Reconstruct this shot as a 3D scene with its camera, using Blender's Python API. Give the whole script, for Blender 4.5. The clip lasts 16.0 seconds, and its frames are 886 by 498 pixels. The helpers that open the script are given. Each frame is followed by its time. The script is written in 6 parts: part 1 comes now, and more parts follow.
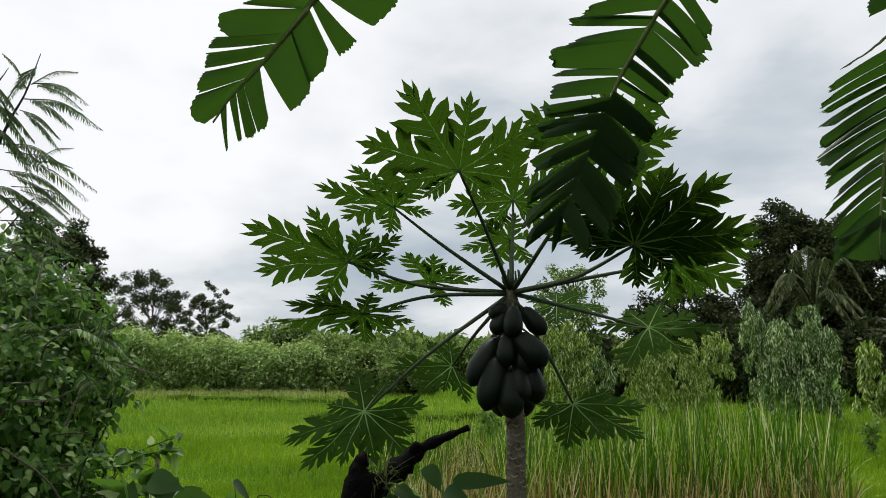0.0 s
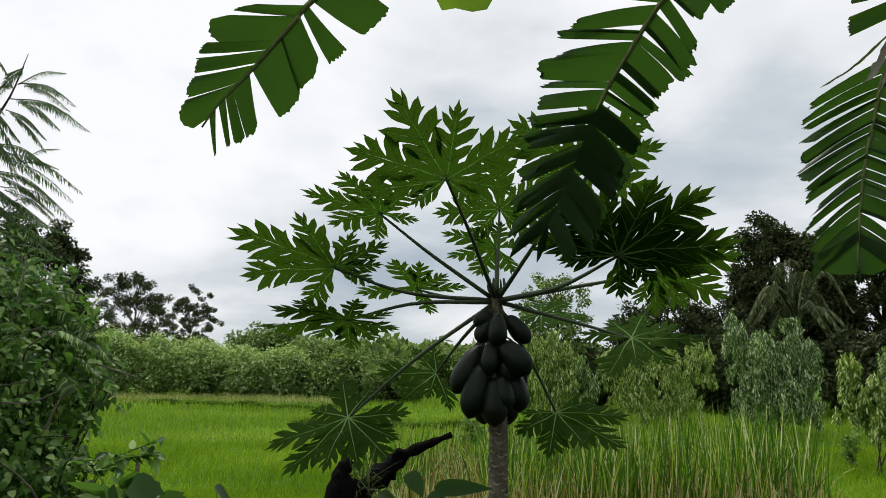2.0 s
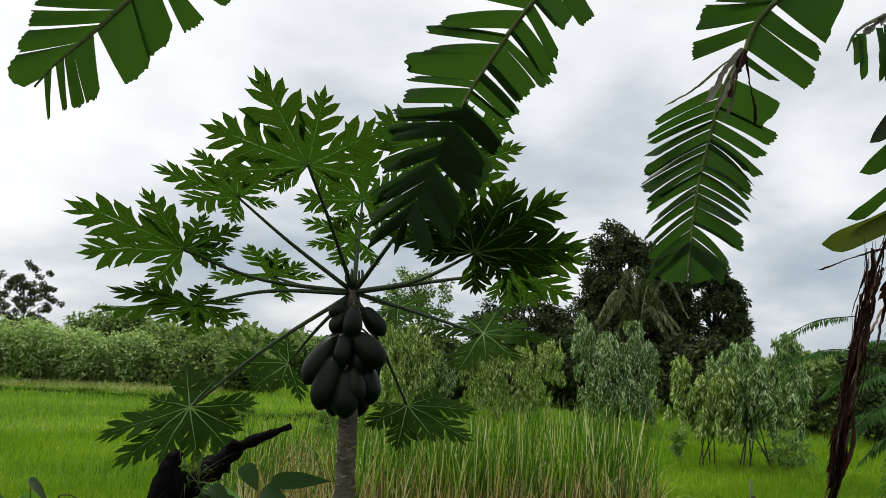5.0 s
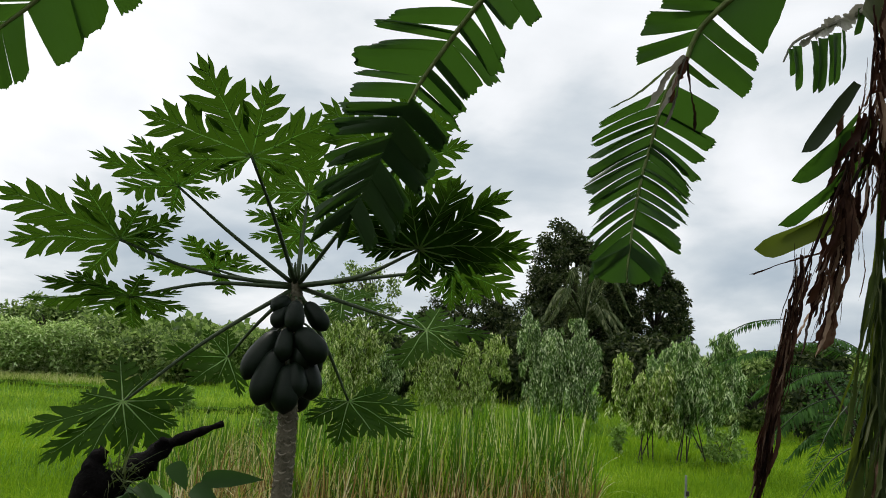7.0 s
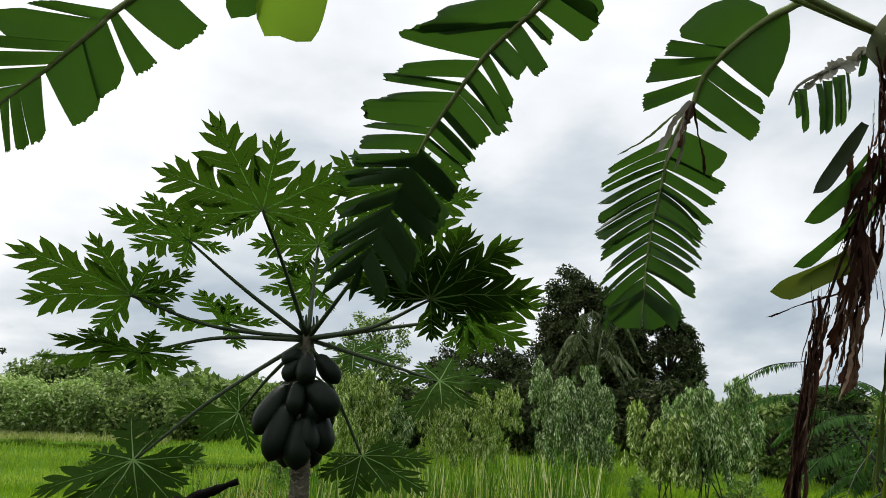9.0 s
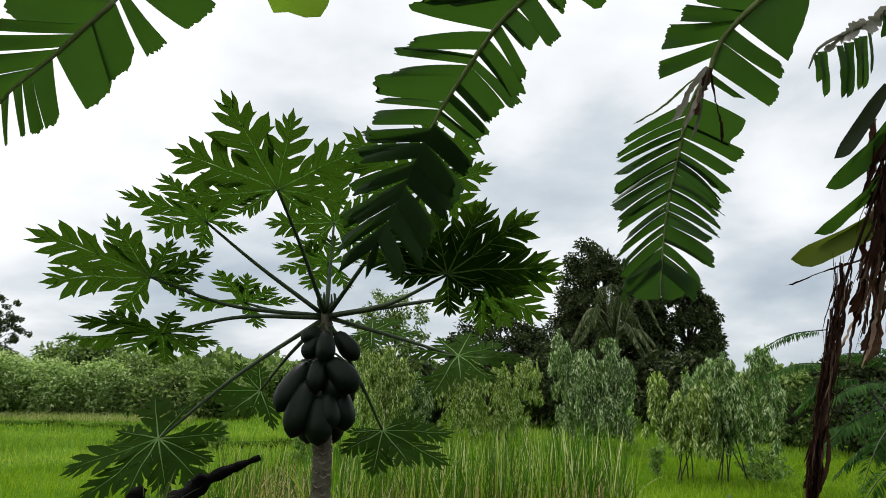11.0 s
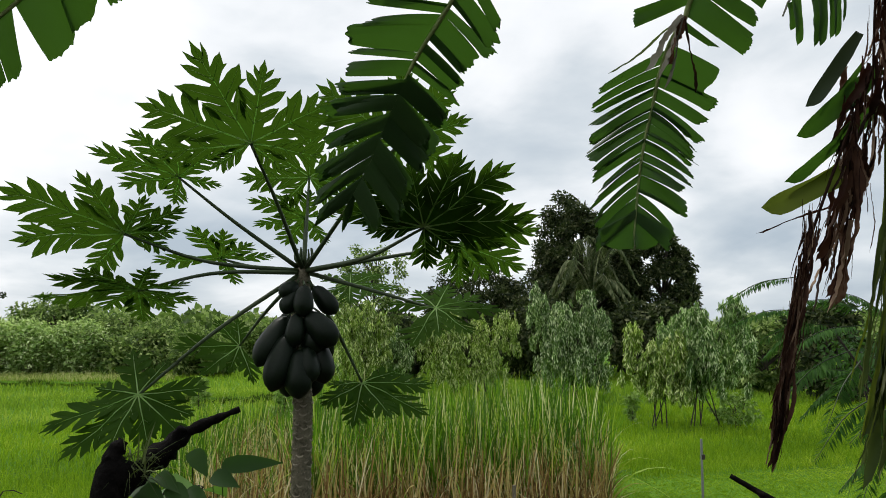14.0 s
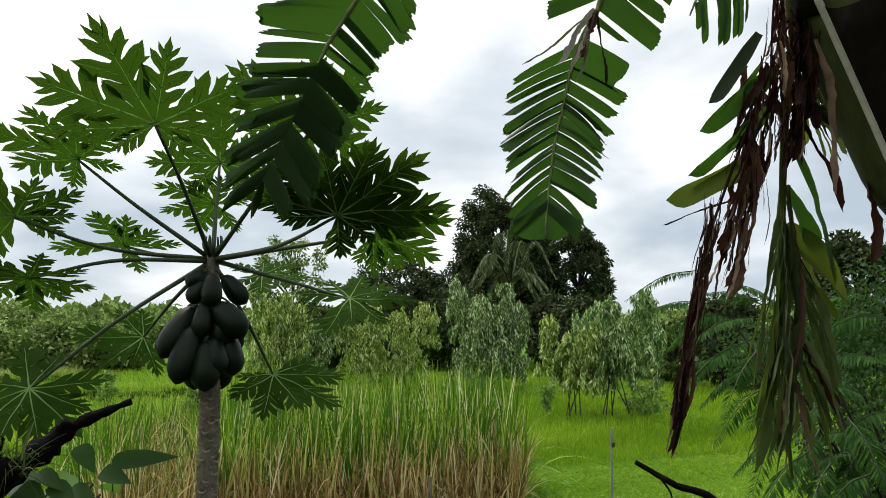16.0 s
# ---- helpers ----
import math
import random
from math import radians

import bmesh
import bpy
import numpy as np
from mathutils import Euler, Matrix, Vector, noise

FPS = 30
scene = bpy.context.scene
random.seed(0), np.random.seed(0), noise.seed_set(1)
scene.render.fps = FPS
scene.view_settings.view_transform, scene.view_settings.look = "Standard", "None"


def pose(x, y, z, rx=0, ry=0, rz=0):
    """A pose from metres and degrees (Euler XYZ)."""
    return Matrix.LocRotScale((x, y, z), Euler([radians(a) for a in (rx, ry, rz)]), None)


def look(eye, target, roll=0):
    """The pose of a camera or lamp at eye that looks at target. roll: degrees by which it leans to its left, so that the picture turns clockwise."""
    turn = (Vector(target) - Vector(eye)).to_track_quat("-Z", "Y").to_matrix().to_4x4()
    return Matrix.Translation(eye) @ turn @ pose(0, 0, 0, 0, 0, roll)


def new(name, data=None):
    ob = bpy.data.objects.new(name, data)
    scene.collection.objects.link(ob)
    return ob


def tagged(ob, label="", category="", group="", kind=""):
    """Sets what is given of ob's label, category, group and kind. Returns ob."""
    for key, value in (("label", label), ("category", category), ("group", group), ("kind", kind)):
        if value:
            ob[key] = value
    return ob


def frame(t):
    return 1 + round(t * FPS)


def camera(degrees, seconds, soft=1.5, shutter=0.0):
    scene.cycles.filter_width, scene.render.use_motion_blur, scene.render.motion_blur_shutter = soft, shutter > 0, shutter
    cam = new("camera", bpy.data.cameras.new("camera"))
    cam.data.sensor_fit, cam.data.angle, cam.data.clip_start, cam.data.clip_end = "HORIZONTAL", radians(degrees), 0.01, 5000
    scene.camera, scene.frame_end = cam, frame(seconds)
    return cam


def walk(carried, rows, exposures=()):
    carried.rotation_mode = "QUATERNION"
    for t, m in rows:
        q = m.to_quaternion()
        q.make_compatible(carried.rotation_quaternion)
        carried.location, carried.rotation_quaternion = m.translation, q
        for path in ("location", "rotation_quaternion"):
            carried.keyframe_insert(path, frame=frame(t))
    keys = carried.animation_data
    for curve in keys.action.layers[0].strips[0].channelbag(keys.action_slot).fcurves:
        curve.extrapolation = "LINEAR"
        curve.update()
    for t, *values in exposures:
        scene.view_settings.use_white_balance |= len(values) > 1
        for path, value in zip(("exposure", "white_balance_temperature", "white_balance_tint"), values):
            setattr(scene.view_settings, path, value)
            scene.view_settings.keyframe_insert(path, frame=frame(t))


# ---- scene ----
import itertools

cam = camera(63.0, 16.0, soft=0.9)
PATH = [
    (0.0, (-0.0001, 0.0001, 1.6000), (-0.0001, 4.9515, 2.2959), 0.00),
    (0.5, (-0.0018, -0.0130, 1.6004), (-0.0318, 4.9321, 2.3386), -0.34),
    (1.0, (0.0004, -0.0145, 1.5984), (0.0053, 4.9309, 2.3356), 0.02),
    (1.5, (-0.0031, -0.0168, 1.5997), (0.0410, 4.9272, 2.3448), 0.76),
    (2.0, (0.0008, -0.0176, 1.6012), (0.0950, 4.9260, 2.3446), 0.76),
    (2.5, (0.0010, -0.0281, 1.6003), (0.1378, 4.9148, 2.3411), 1.00),
    (3.0, (0.0028, -0.0219, 1.6027), (0.2480, 4.9177, 2.3376), 1.19),
    (3.5, (0.0130, -0.0139, 1.5976), (0.4485, 4.9170, 2.3022), 1.43),
    (4.0, (0.0213, -0.0090, 1.5973), (0.6952, 4.8920, 2.3225), 1.71),
    (6.5, (0.0596, 0.0023, 1.6073), (1.3264, 4.7891, 2.3014), 3.18),
    (7.0, (0.0618, 0.0014, 1.6093), (1.4069, 4.7657, 2.3108), 3.21),
    (7.5, (0.0600, 0.0075, 1.6131), (1.4455, 4.7428, 2.4238), 3.31),
    (8.0, (0.0531, 0.0094, 1.6195), (1.4085, 4.7283, 2.5660), 2.85),
    (8.5, (0.0507, 0.0086, 1.6194), (1.3357, 4.7320, 2.6384), 2.37),
    (9.0, (0.0485, 0.0115, 1.6092), (1.3132, 4.7372, 2.6428), 2.08),
    (11.5, (0.0559, 0.0194, 1.6054), (1.1921, 4.8209, 2.4142), 0.81),
    (12.0, (0.0528, 0.0188, 1.6034), (1.1804, 4.8295, 2.3685), 0.57),
    (12.5, (0.0568, 0.0194, 1.6045), (1.1958, 4.8294, 2.3570), 0.54),
    (13.0, (0.0552, 0.0130, 1.5996), (1.2317, 4.8224, 2.2966), 0.73),
    (13.5, (0.0566, 0.0121, 1.6042), (1.2702, 4.8167, 2.2698), 0.37),
    (14.0, (0.0607, 0.0132, 1.5992), (1.3849, 4.8021, 2.1584), 0.10),
    (14.5, (0.0762, 0.0210, 1.5861), (1.6585, 4.7390, 2.0726), 0.04),
    (15.0, (0.0953, 0.0420, 1.5903), (1.7668, 4.7326, 2.0430), 0.32),
    (15.5, (0.0977, 0.0342, 1.5872), (1.8686, 4.6837, 2.0830), 0.01),
    (16.0, (0.1001, 0.0321, 1.5885), (1.9382, 4.6538, 2.1000), 0.13),
]
walk(cam, [(t, look(eye, target, roll)) for t, eye, target, roll in PATH], exposures=[(0, -0.23), (4, -0.21), (7, -0.11), (12, -0.07), (14, -0.04), (15, 0.10), (16, 0.13)])

# ---- sky and light ----
SUN_EL, SUN_AZ = radians(58), radians(-25)
world = bpy.data.worlds.new("overcast_sky")
scene.world = world
world.use_nodes = True
wn, wl = world.node_tree.nodes, world.node_tree.links
wn.clear()


def wnode(kind, **inputs):
    n = wn.new(kind)
    for k, v in inputs.items():
        n.inputs[k.replace("_", " ")].default_value = v
    return n


def wmath(op, a, b):
    n = wn.new("ShaderNodeMath")
    n.operation = op
    for i, v in enumerate((a, b)):
        if isinstance(v, (int, float)):
            n.inputs[i].default_value = v
        else:
            wl.new(v, n.inputs[i])
    return n.outputs[0]


sky = wn.new("ShaderNodeTexSky")
sky.sky_type, sky.sun_disc = "NISHITA", False
sky.sun_elevation, sky.sun_rotation = SUN_EL, SUN_AZ
coord = wn.new("ShaderNodeTexCoord")
split = wn.new("ShaderNodeSeparateXYZ")
wl.new(coord.outputs["Generated"], split.inputs[0])
flat = wmath("ADD", wmath("MAXIMUM", split.outputs["Z"], 0.0), 0.34)
join = wn.new("ShaderNodeCombineXYZ")
wl.new(wmath("DIVIDE", split.outputs["X"], flat), join.inputs[0])
wl.new(wmath("DIVIDE", split.outputs["Y"], flat), join.inputs[1])
join.inputs[2].default_value = 3.7
big = wnode("ShaderNodeTexNoise", Scale=1.2, Detail=3.0, Roughness=0.45, Distortion=0.4)
small = wnode("ShaderNodeTexNoise", Scale=2.3, Detail=6.0, Roughness=0.5, Distortion=0.3)
wl.new(join.outputs[0], big.inputs["Vector"])
wl.new(join.outputs[0], small.inputs["Vector"])
# brighter towards the veiled sun, greyer away from it
side = wmath("MULTIPLY", split.outputs["X"], -0.10)
mix = wmath("ADD", wmath("ADD", wmath("MULTIPLY", big.outputs["Fac"], 0.55), wmath("MULTIPLY", small.outputs["Fac"], 0.45)), side)
# heaped clouds with firmer edges
squash = wn.new("ShaderNodeMapping")
squash.inputs["Scale"].default_value = (1.0, 1.0, 2.2)
wl.new(coord.outputs["Generated"], squash.inputs["Vector"])
heap = wnode("ShaderNodeTexNoise", Scale=3.0, Detail=6.0, Roughness=0.52, Distortion=0.2)
wl.new(squash.outputs[0], heap.inputs["Vector"])
mix = wmath("ADD", mix, wmath("MULTIPLY", wmath("SUBTRACT", heap.outputs["Fac"], 0.5), 0.36))
low = wmath("MAXIMUM", wmath("SUBTRACT", 1.0, wmath("DIVIDE", wmath("MAXIMUM", split.outputs["Z"], 0.0), 0.17)), 0.0)
mix = wmath("SUBTRACT", mix, wmath("MULTIPLY", low, wmath("ADD", 0.05, wmath("MULTIPLY", split.outputs["X"], 0.20))))
ramp = wn.new("ShaderNodeValToRGB")
wl.new(mix, ramp.inputs[0])
els = ramp.color_ramp.elements
els[0].position, els[0].color = 0.30, (0.50, 0.585, 0.67, 1)
els[1].position, els[1].color = 0.62, (1.19, 1.20, 1.23, 1)
for way, shade in ((0.41, (0.72, 0.785, 0.84, 1)), (0.50, (0.99, 1.02, 1.05, 1))):
    els.new(way).color = shade
clouds = wnode("ShaderNodeBackground", Strength=1.0)
wl.new(ramp.outputs[0], clouds.inputs["Color"])
clear = wnode("ShaderNodeBackground", Strength=0.08)
wl.new(sky.outputs[0], clear.inputs["Color"])
cover = wn.new("ShaderNodeMixShader")
cover.inputs[0].default_value = 0.93
wl.new(clear.outputs[0], cover.inputs[1])
wl.new(clouds.outputs[0], cover.inputs[2])
wout = wn.new("ShaderNodeOutputWorld")
wl.new(cover.outputs[0], wout.inputs[0])

sun_data = bpy.data.lights.new("sun", "SUN")
sun_data.energy, sun_data.angle, sun_data.color = 1.65, radians(10), (1.0, 0.96, 0.9)
sun = new("sun", sun_data)
sun.rotation_euler = (math.pi / 2 - SUN_EL, 0, math.pi - SUN_AZ)


# ---- materials ----
def material(name, build):
    m = bpy.data.materials.new(name)
    m.use_nodes = True
    nt = m.node_tree
    nt.nodes.clear()
    out = nt.nodes.new("ShaderNodeOutputMaterial")
    nt.links.new(build(nt), out.inputs["Surface"])
    return m


def node(nt, kind, **inputs):
    n = nt.nodes.new(kind)
    for k, v in inputs.items():
        k = k.replace("_", " ")
        if hasattr(v, "is_linked"):
            nt.links.new(v, n.inputs[k])
        else:
            n.inputs[k].default_value = v
    return n


def ramp_of(nt, fac, stops):
    r = nt.nodes.new("ShaderNodeValToRGB")
    nt.links.new(fac, r.inputs[0])
    el = r.color_ramp.elements
    while len(el) < len(stops):
        el.new(0.5)
    for x, (p, c) in zip(el, stops):
        x.position, x.color = p, (*c, 1)
    return r.outputs[0]


def mul(nt, a, b, op="MULTIPLY"):
    n = nt.nodes.new("ShaderNodeMath")
    n.operation = op
    for i, v in enumerate((a, b)):
        if isinstance(v, (int, float)):
            n.inputs[i].default_value = v
        else:
            nt.links.new(v, n.inputs[i])
    return n.outputs[0]


def foliage(name, stops, through_col, share=0.35, rough=0.6, spec=0.1, grain=60.0, spread=0.75, patch=0.0, patch_scale=(0.2, 0.5, 0.5)):
    """A leaf: colours over islands and patches, some light let through."""

    def build(nt):
        geo = nt.nodes.new("ShaderNodeNewGeometry")
        tex = nt.nodes.new("ShaderNodeTexCoord")
        n1 = node(nt, "ShaderNodeTexNoise", Vector=tex.outputs["Object"], Scale=grain, Detail=3.0)
        own = nt.nodes.new("ShaderNodeObjectInfo")
        chance = mul(nt, mul(nt, geo.outputs["Random Per Island"], own.outputs["Random"], "ADD"), 0.0, "FRACT")
        fac = mul(nt, mul(nt, chance, spread), mul(nt, n1.outputs["Fac"], 1 - spread + 0.1), "ADD")
        if patch:
            wide = node(nt, "ShaderNodeMapping", Vector=tex.outputs["Object"], Scale=patch_scale)
            n2 = node(nt, "ShaderNodeTexNoise", Vector=wide.outputs[0], Scale=1.0, Detail=3.0)
            fac = mul(nt, fac, mul(nt, mul(nt, n2.outputs["Fac"], 0.5, "SUBTRACT"), patch), "ADD")
        col = ramp_of(nt, fac, stops)
        bump = node(nt, "ShaderNodeBump", Strength=0.25, Distance=0.004, Height=n1.outputs["Fac"])
        p = node(nt, "ShaderNodeBsdfPrincipled", Base_Color=col, Roughness=rough, Specular_IOR_Level=spec, Normal=bump.outputs[0])
        tint = nt.nodes.new("ShaderNodeMix")
        tint.data_type = "RGBA"
        tint.inputs["Factor"].default_value = 0.75
        nt.links.new(col, tint.inputs["A"])
        tint.inputs["B"].default_value = (*through_col, 1)
        tr = node(nt, "ShaderNodeBsdfTranslucent", Color=tint.outputs["Result"])
        mx = nt.nodes.new("ShaderNodeMixShader")
        mx.inputs[0].default_value = share
        nt.links.new(p.outputs[0], mx.inputs[1])
        nt.links.new(tr.outputs[0], mx.inputs[2])
        return mx.outputs[0]

    return material(name, build)


def rough_stuff(name, stops, scale=8.0, fine=60.0, rough=0.85, bump=0.5, dist=0.01, spec=0.2, stretch=(1, 1, 1)):
    def build(nt):
        tex = nt.nodes.new("ShaderNodeTexCoord")
        mp = node(nt, "ShaderNodeMapping", Vector=tex.outputs["Object"], Scale=stretch)
        a = node(nt, "ShaderNodeTexNoise", Vector=mp.outputs[0], Scale=scale, Detail=4.0)
        b = node(nt, "ShaderNodeTexNoise", Vector=mp.outputs[0], Scale=fine, Detail=4.0, Roughness=0.65)
        fac = mul(nt, mul(nt, a.outputs["Fac"], 0.55), mul(nt, b.outputs["Fac"], 0.45), "ADD")
        col = ramp_of(nt, fac, stops)
        bp = node(nt, "ShaderNodeBump", Strength=bump, Distance=dist, Height=b.outputs["Fac"])
        p = node(nt, "ShaderNodeBsdfPrincipled", Base_Color=col, Roughness=rough, Specular_IOR_Level=spec, Normal=bp.outputs[0])
        return p.outputs[0]

    return material(name, build)


M_PAPAYA = foliage("papaya_leaf", [(0.2, (0.020, 0.052, 0.006)), (0.8, (0.042, 0.095, 0.011))], (0.095, 0.215, 0.012), 0.30, rough=0.7, spec=0.02, grain=14, spread=0.4)
M_VEIN = foliage("papaya_vein", [(0.2, (0.30, 0.42, 0.16)), (0.8, (0.42, 0.52, 0.25))], (0.5, 0.82, 0.27), 0.6)
M_PETIOLE = rough_stuff("papaya_petiole", [(0.3, (0.035, 0.055, 0.025)), (0.7, (0.07, 0.10, 0.045))], 6, 40, 0.5, 0.2)
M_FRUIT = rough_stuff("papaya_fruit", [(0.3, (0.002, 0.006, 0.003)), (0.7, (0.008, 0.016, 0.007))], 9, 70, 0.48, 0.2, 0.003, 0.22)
M_PTRUNK = rough_stuff("papaya_bark", [(0.35, (0.05, 0.046, 0.03)), (0.5, (0.17, 0.155, 0.105)), (0.65, (0.25, 0.22, 0.16))], 14, 90, 0.85, 0.6, 0.006)
M_SCAR = rough_stuff("leaf_scar_bark", [(0.35, (0.16, 0.14, 0.10)), (0.65, (0.46, 0.41, 0.31))], 20, 90, 0.9, 0.6, 0.004)
M_BANANA = foliage("banana_leaf", [(0.2, (0.012, 0.034, 0.009)), (0.8, (0.034, 0.074, 0.020))], (0.12, 0.31, 0.025), 0.27, rough=0.45, spec=0.25, grain=9, spread=0.6)
M_BYOUNG = foliage("banana_leaf_young", [(0.2, (0.05, 0.11, 0.014)), (0.8, (0.10, 0.18, 0.025))], (0.30, 0.52, 0.035), 0.45, grain=9, spread=0.5)
M_BYELLOW = foliage("banana_leaf_yellowing", [(0.2, (0.06, 0.09, 0.016)), (0.8, (0.11, 0.14, 0.025))], (0.28, 0.38, 0.03), 0.35, grain=9, spread=0.5)
M_BRIB = rough_stuff("banana_midrib", [(0.3, (0.16, 0.22, 0.07)), (0.7, (0.30, 0.36, 0.14))], 5, 40, 0.5, 0.15)
M_BDEAD = foliage("banana_leaf_dead", [(0.12, (0.014, 0.007, 0.006)), (0.45, (0.042, 0.020, 0.014)), (0.75, (0.11, 0.058, 0.036)), (0.97, (0.38, 0.27, 0.18))], (0.17, 0.055, 0.025), 0.10, 0.8, 0.15, 30, 0.8)
M_BGREEN_DRY = foliage("banana_leaf_wilted", [(0.2, (0.016, 0.026, 0.016)), (0.8, (0.045, 0.06, 0.036))], (0.06, 0.10, 0.03), 0.12, grain=9, spread=0.5)
M_BDRY = foliage("banana_fibre_dry", [(0.12, (0.10, 0.10, 0.08)), (0.5, (0.26, 0.25, 0.21)), (0.95, (0.50, 0.48, 0.42))], (0.3, 0.28, 0.2), 0.2, 0.85, 0.1, 30, 0.8)
M_BGREY = foliage("banana_leaf_withered", [(0.12, (0.014, 0.024, 0.009)), (0.5, (0.045, 0.07, 0.022)), (0.85, (0.13, 0.165, 0.06)), (0.97, (0.34, 0.36, 0.18))], (0.18, 0.26, 0.05), 0.28, 0.7, 0.25, 20, 0.75)
M_BSTEM = rough_stuff("banana_stem", [(0.3, (0.02, 0.026, 0.008)), (0.55, (0.06, 0.075, 0.022)), (0.75, (0.13, 0.13, 0.05))], 3, 26, 0.7, 0.3, 0.006, 0.12, (1, 1, 0.25))
# near black stands in for the shade inside the stem's sheath
M_BSHEATH_SHADE = rough_stuff("banana_shaded_sheath", [(0.3, (0.004, 0.004, 0.003)), (0.55, (0.010, 0.009, 0.006)), (0.75, (0.03, 0.026, 0.016))], 3, 26, 0.95, 0.3, 0.006, 0.02, (1, 1, 0.25))
M_BEDGE = rough_stuff("banana_sheath_edge", [(0.3, (0.30, 0.31, 0.22)), (0.7, (0.5, 0.5, 0.38))], 5, 40, 0.6, 0.2)
M_TWIG = rough_stuff("twig_bark", [(0.3, (0.09, 0.08, 0.055)), (0.7, (0.2, 0.18, 0.13))], 12, 60, 0.85, 0.5, 0.004)
M_CREEPER = foliage("creeper_leaf", [(0.1, (0.012, 0.036, 0.010)), (0.9, (0.045, 0.10, 0.024))], (0.14, 0.34, 0.04), 0.25, grain=14, spread=0.6, rough=0.5, spec=0.12)
M_FERN = foliage("fern_leaflet", [(0.1, (0.012, 0.042, 0.008)), (0.9, (0.07, 0.165, 0.03))], (0.13, 0.34, 0.04), 0.3, grain=8, spread=0.7)
M_PALMBARK = rough_stuff("palm_bark", [(0.3, (0.010, 0.008, 0.006)), (0.7, (0.04, 0.03, 0.022))], 4, 30, 0.9, 0.7, 0.02)
M_DEADWOOD = rough_stuff("charred_wood", [(0.3, (0.002, 0.0018, 0.0018)), (0.55, (0.006, 0.005, 0.0045)), (0.8, (0.04, 0.032, 0.028))], 12, 60, 0.85, 0.9, 0.012, 0.08)
M_BARK = rough_stuff("bark", [(0.3, (0.022, 0.019, 0.014)), (0.7, (0.085, 0.072, 0.056))], 4, 30, 0.9, 0.7, 0.02)
M_DARKLEAF = foliage("mango_leaf", [(0.1, (0.008, 0.014, 0.006)), (0.5, (0.028, 0.042, 0.016)), (0.82, (0.085, 0.10, 0.04)), (0.97, (0.20, 0.21, 0.11))], (0.07, 0.12, 0.02), 0.2, grain=3, spread=0.8)
M_MIDLEAF = foliage("bush_leaf", [(0.1, (0.02, 0.042, 0.012)), (0.5, (0.17, 0.27, 0.065)), (0.95, (0.48, 0.60, 0.23))], (0.38, 0.60, 0.11), 0.42, grain=3, spread=0.8)
# weeping leaves: end stops paint leaf glints and dark gaps into the colour
M_WILLOW = foliage("weeping_leaf", [(0.1, (0.006, 0.018, 0.006)), (0.45, (0.045, 0.095, 0.022)), (0.7, (0.25, 0.38, 0.12)), (0.9, (0.90, 0.96, 0.62))], (0.27, 0.50, 0.08), 0.33, grain=3, spread=0.9, rough=0.4, spec=0.45)
M_WILLOW_WARM = foliage("weeping_leaf_bright", [(0.1, (0.008, 0.022, 0.005)), (0.43, (0.08, 0.145, 0.020)), (0.68, (0.36, 0.50, 0.085)), (0.9, (0.93, 0.95, 0.50))], (0.40, 0.62, 0.06), 0.36, grain=3, spread=0.9, rough=0.4, spec=0.45)
M_WILLOW_TEAL = foliage("weeping_leaf_cool", [(0.1, (0.007, 0.022, 0.007)), (0.43, (0.062, 0.13, 0.032)), (0.68, (0.29, 0.45, 0.13)), (0.9, (0.90, 0.96, 0.60))], (0.32, 0.58, 0.09), 0.36, grain=3, spread=0.9, rough=0.4, spec=0.45)
M_HEDGE = foliage("hedge_leaf", [(0.1, (0.02, 0.05, 0.012)), (0.35, (0.17, 0.28, 0.08)), (0.65, (0.50, 0.64, 0.25)), (0.92, (0.84, 0.91, 0.54))], (0.48, 0.68, 0.15), 0.42, grain=3, spread=0.9)
M_FARLEAF = foliage("far_tree_leaf", [(0.1, (0.018, 0.034, 0.012)), (0.5, (0.10, 0.16, 0.045)), (0.95, (0.46, 0.55, 0.20))], (0.25, 0.42, 0.07), 0.3, grain=3, spread=0.85)
M_BANKGRASS = foliage("bank_grass", [(0.1, (0.012, 0.03, 0.006)), (0.6, (0.06, 0.11, 0.015)), (0.95, (0.16, 0.21, 0.04))], (0.12, 0.2, 0.02), 0.25, grain=3, spread=0.85)
M_VERGE = foliage("dry_verge_grass", [(0.1, (0.10, 0.16, 0.03)), (0.5, (0.34, 0.42, 0.11)), (0.9, (0.66, 0.64, 0.30))], (0.45, 0.50, 0.12), 0.3, grain=3, spread=0.8)
M_VINE = foliage("vine_leaf", [(0.1, (0.010, 0.032, 0.008)), (0.45, (0.055, 0.135, 0.026)), (0.75, (0.19, 0.34, 0.07)), (0.95, (0.46, 0.60, 0.22))], (0.22, 0.48, 0.05), 0.34, grain=12, spread=0.85, rough=0.45, spec=0.25)
M_FEATHER = foliage("feather_leaf", [(0.1, (0.05, 0.095, 0.04)), (0.9, (0.19, 0.27, 0.11))], (0.18, 0.36, 0.07), 0.28, grain=8, spread=0.7)
M_PALM = foliage("palm_leaf", [(0.1, (0.016, 0.03, 0.012)), (0.6, (0.10, 0.13, 0.055)), (0.95, (0.29, 0.31, 0.16))], (0.16, 0.24, 0.06), 0.25, grain=3)
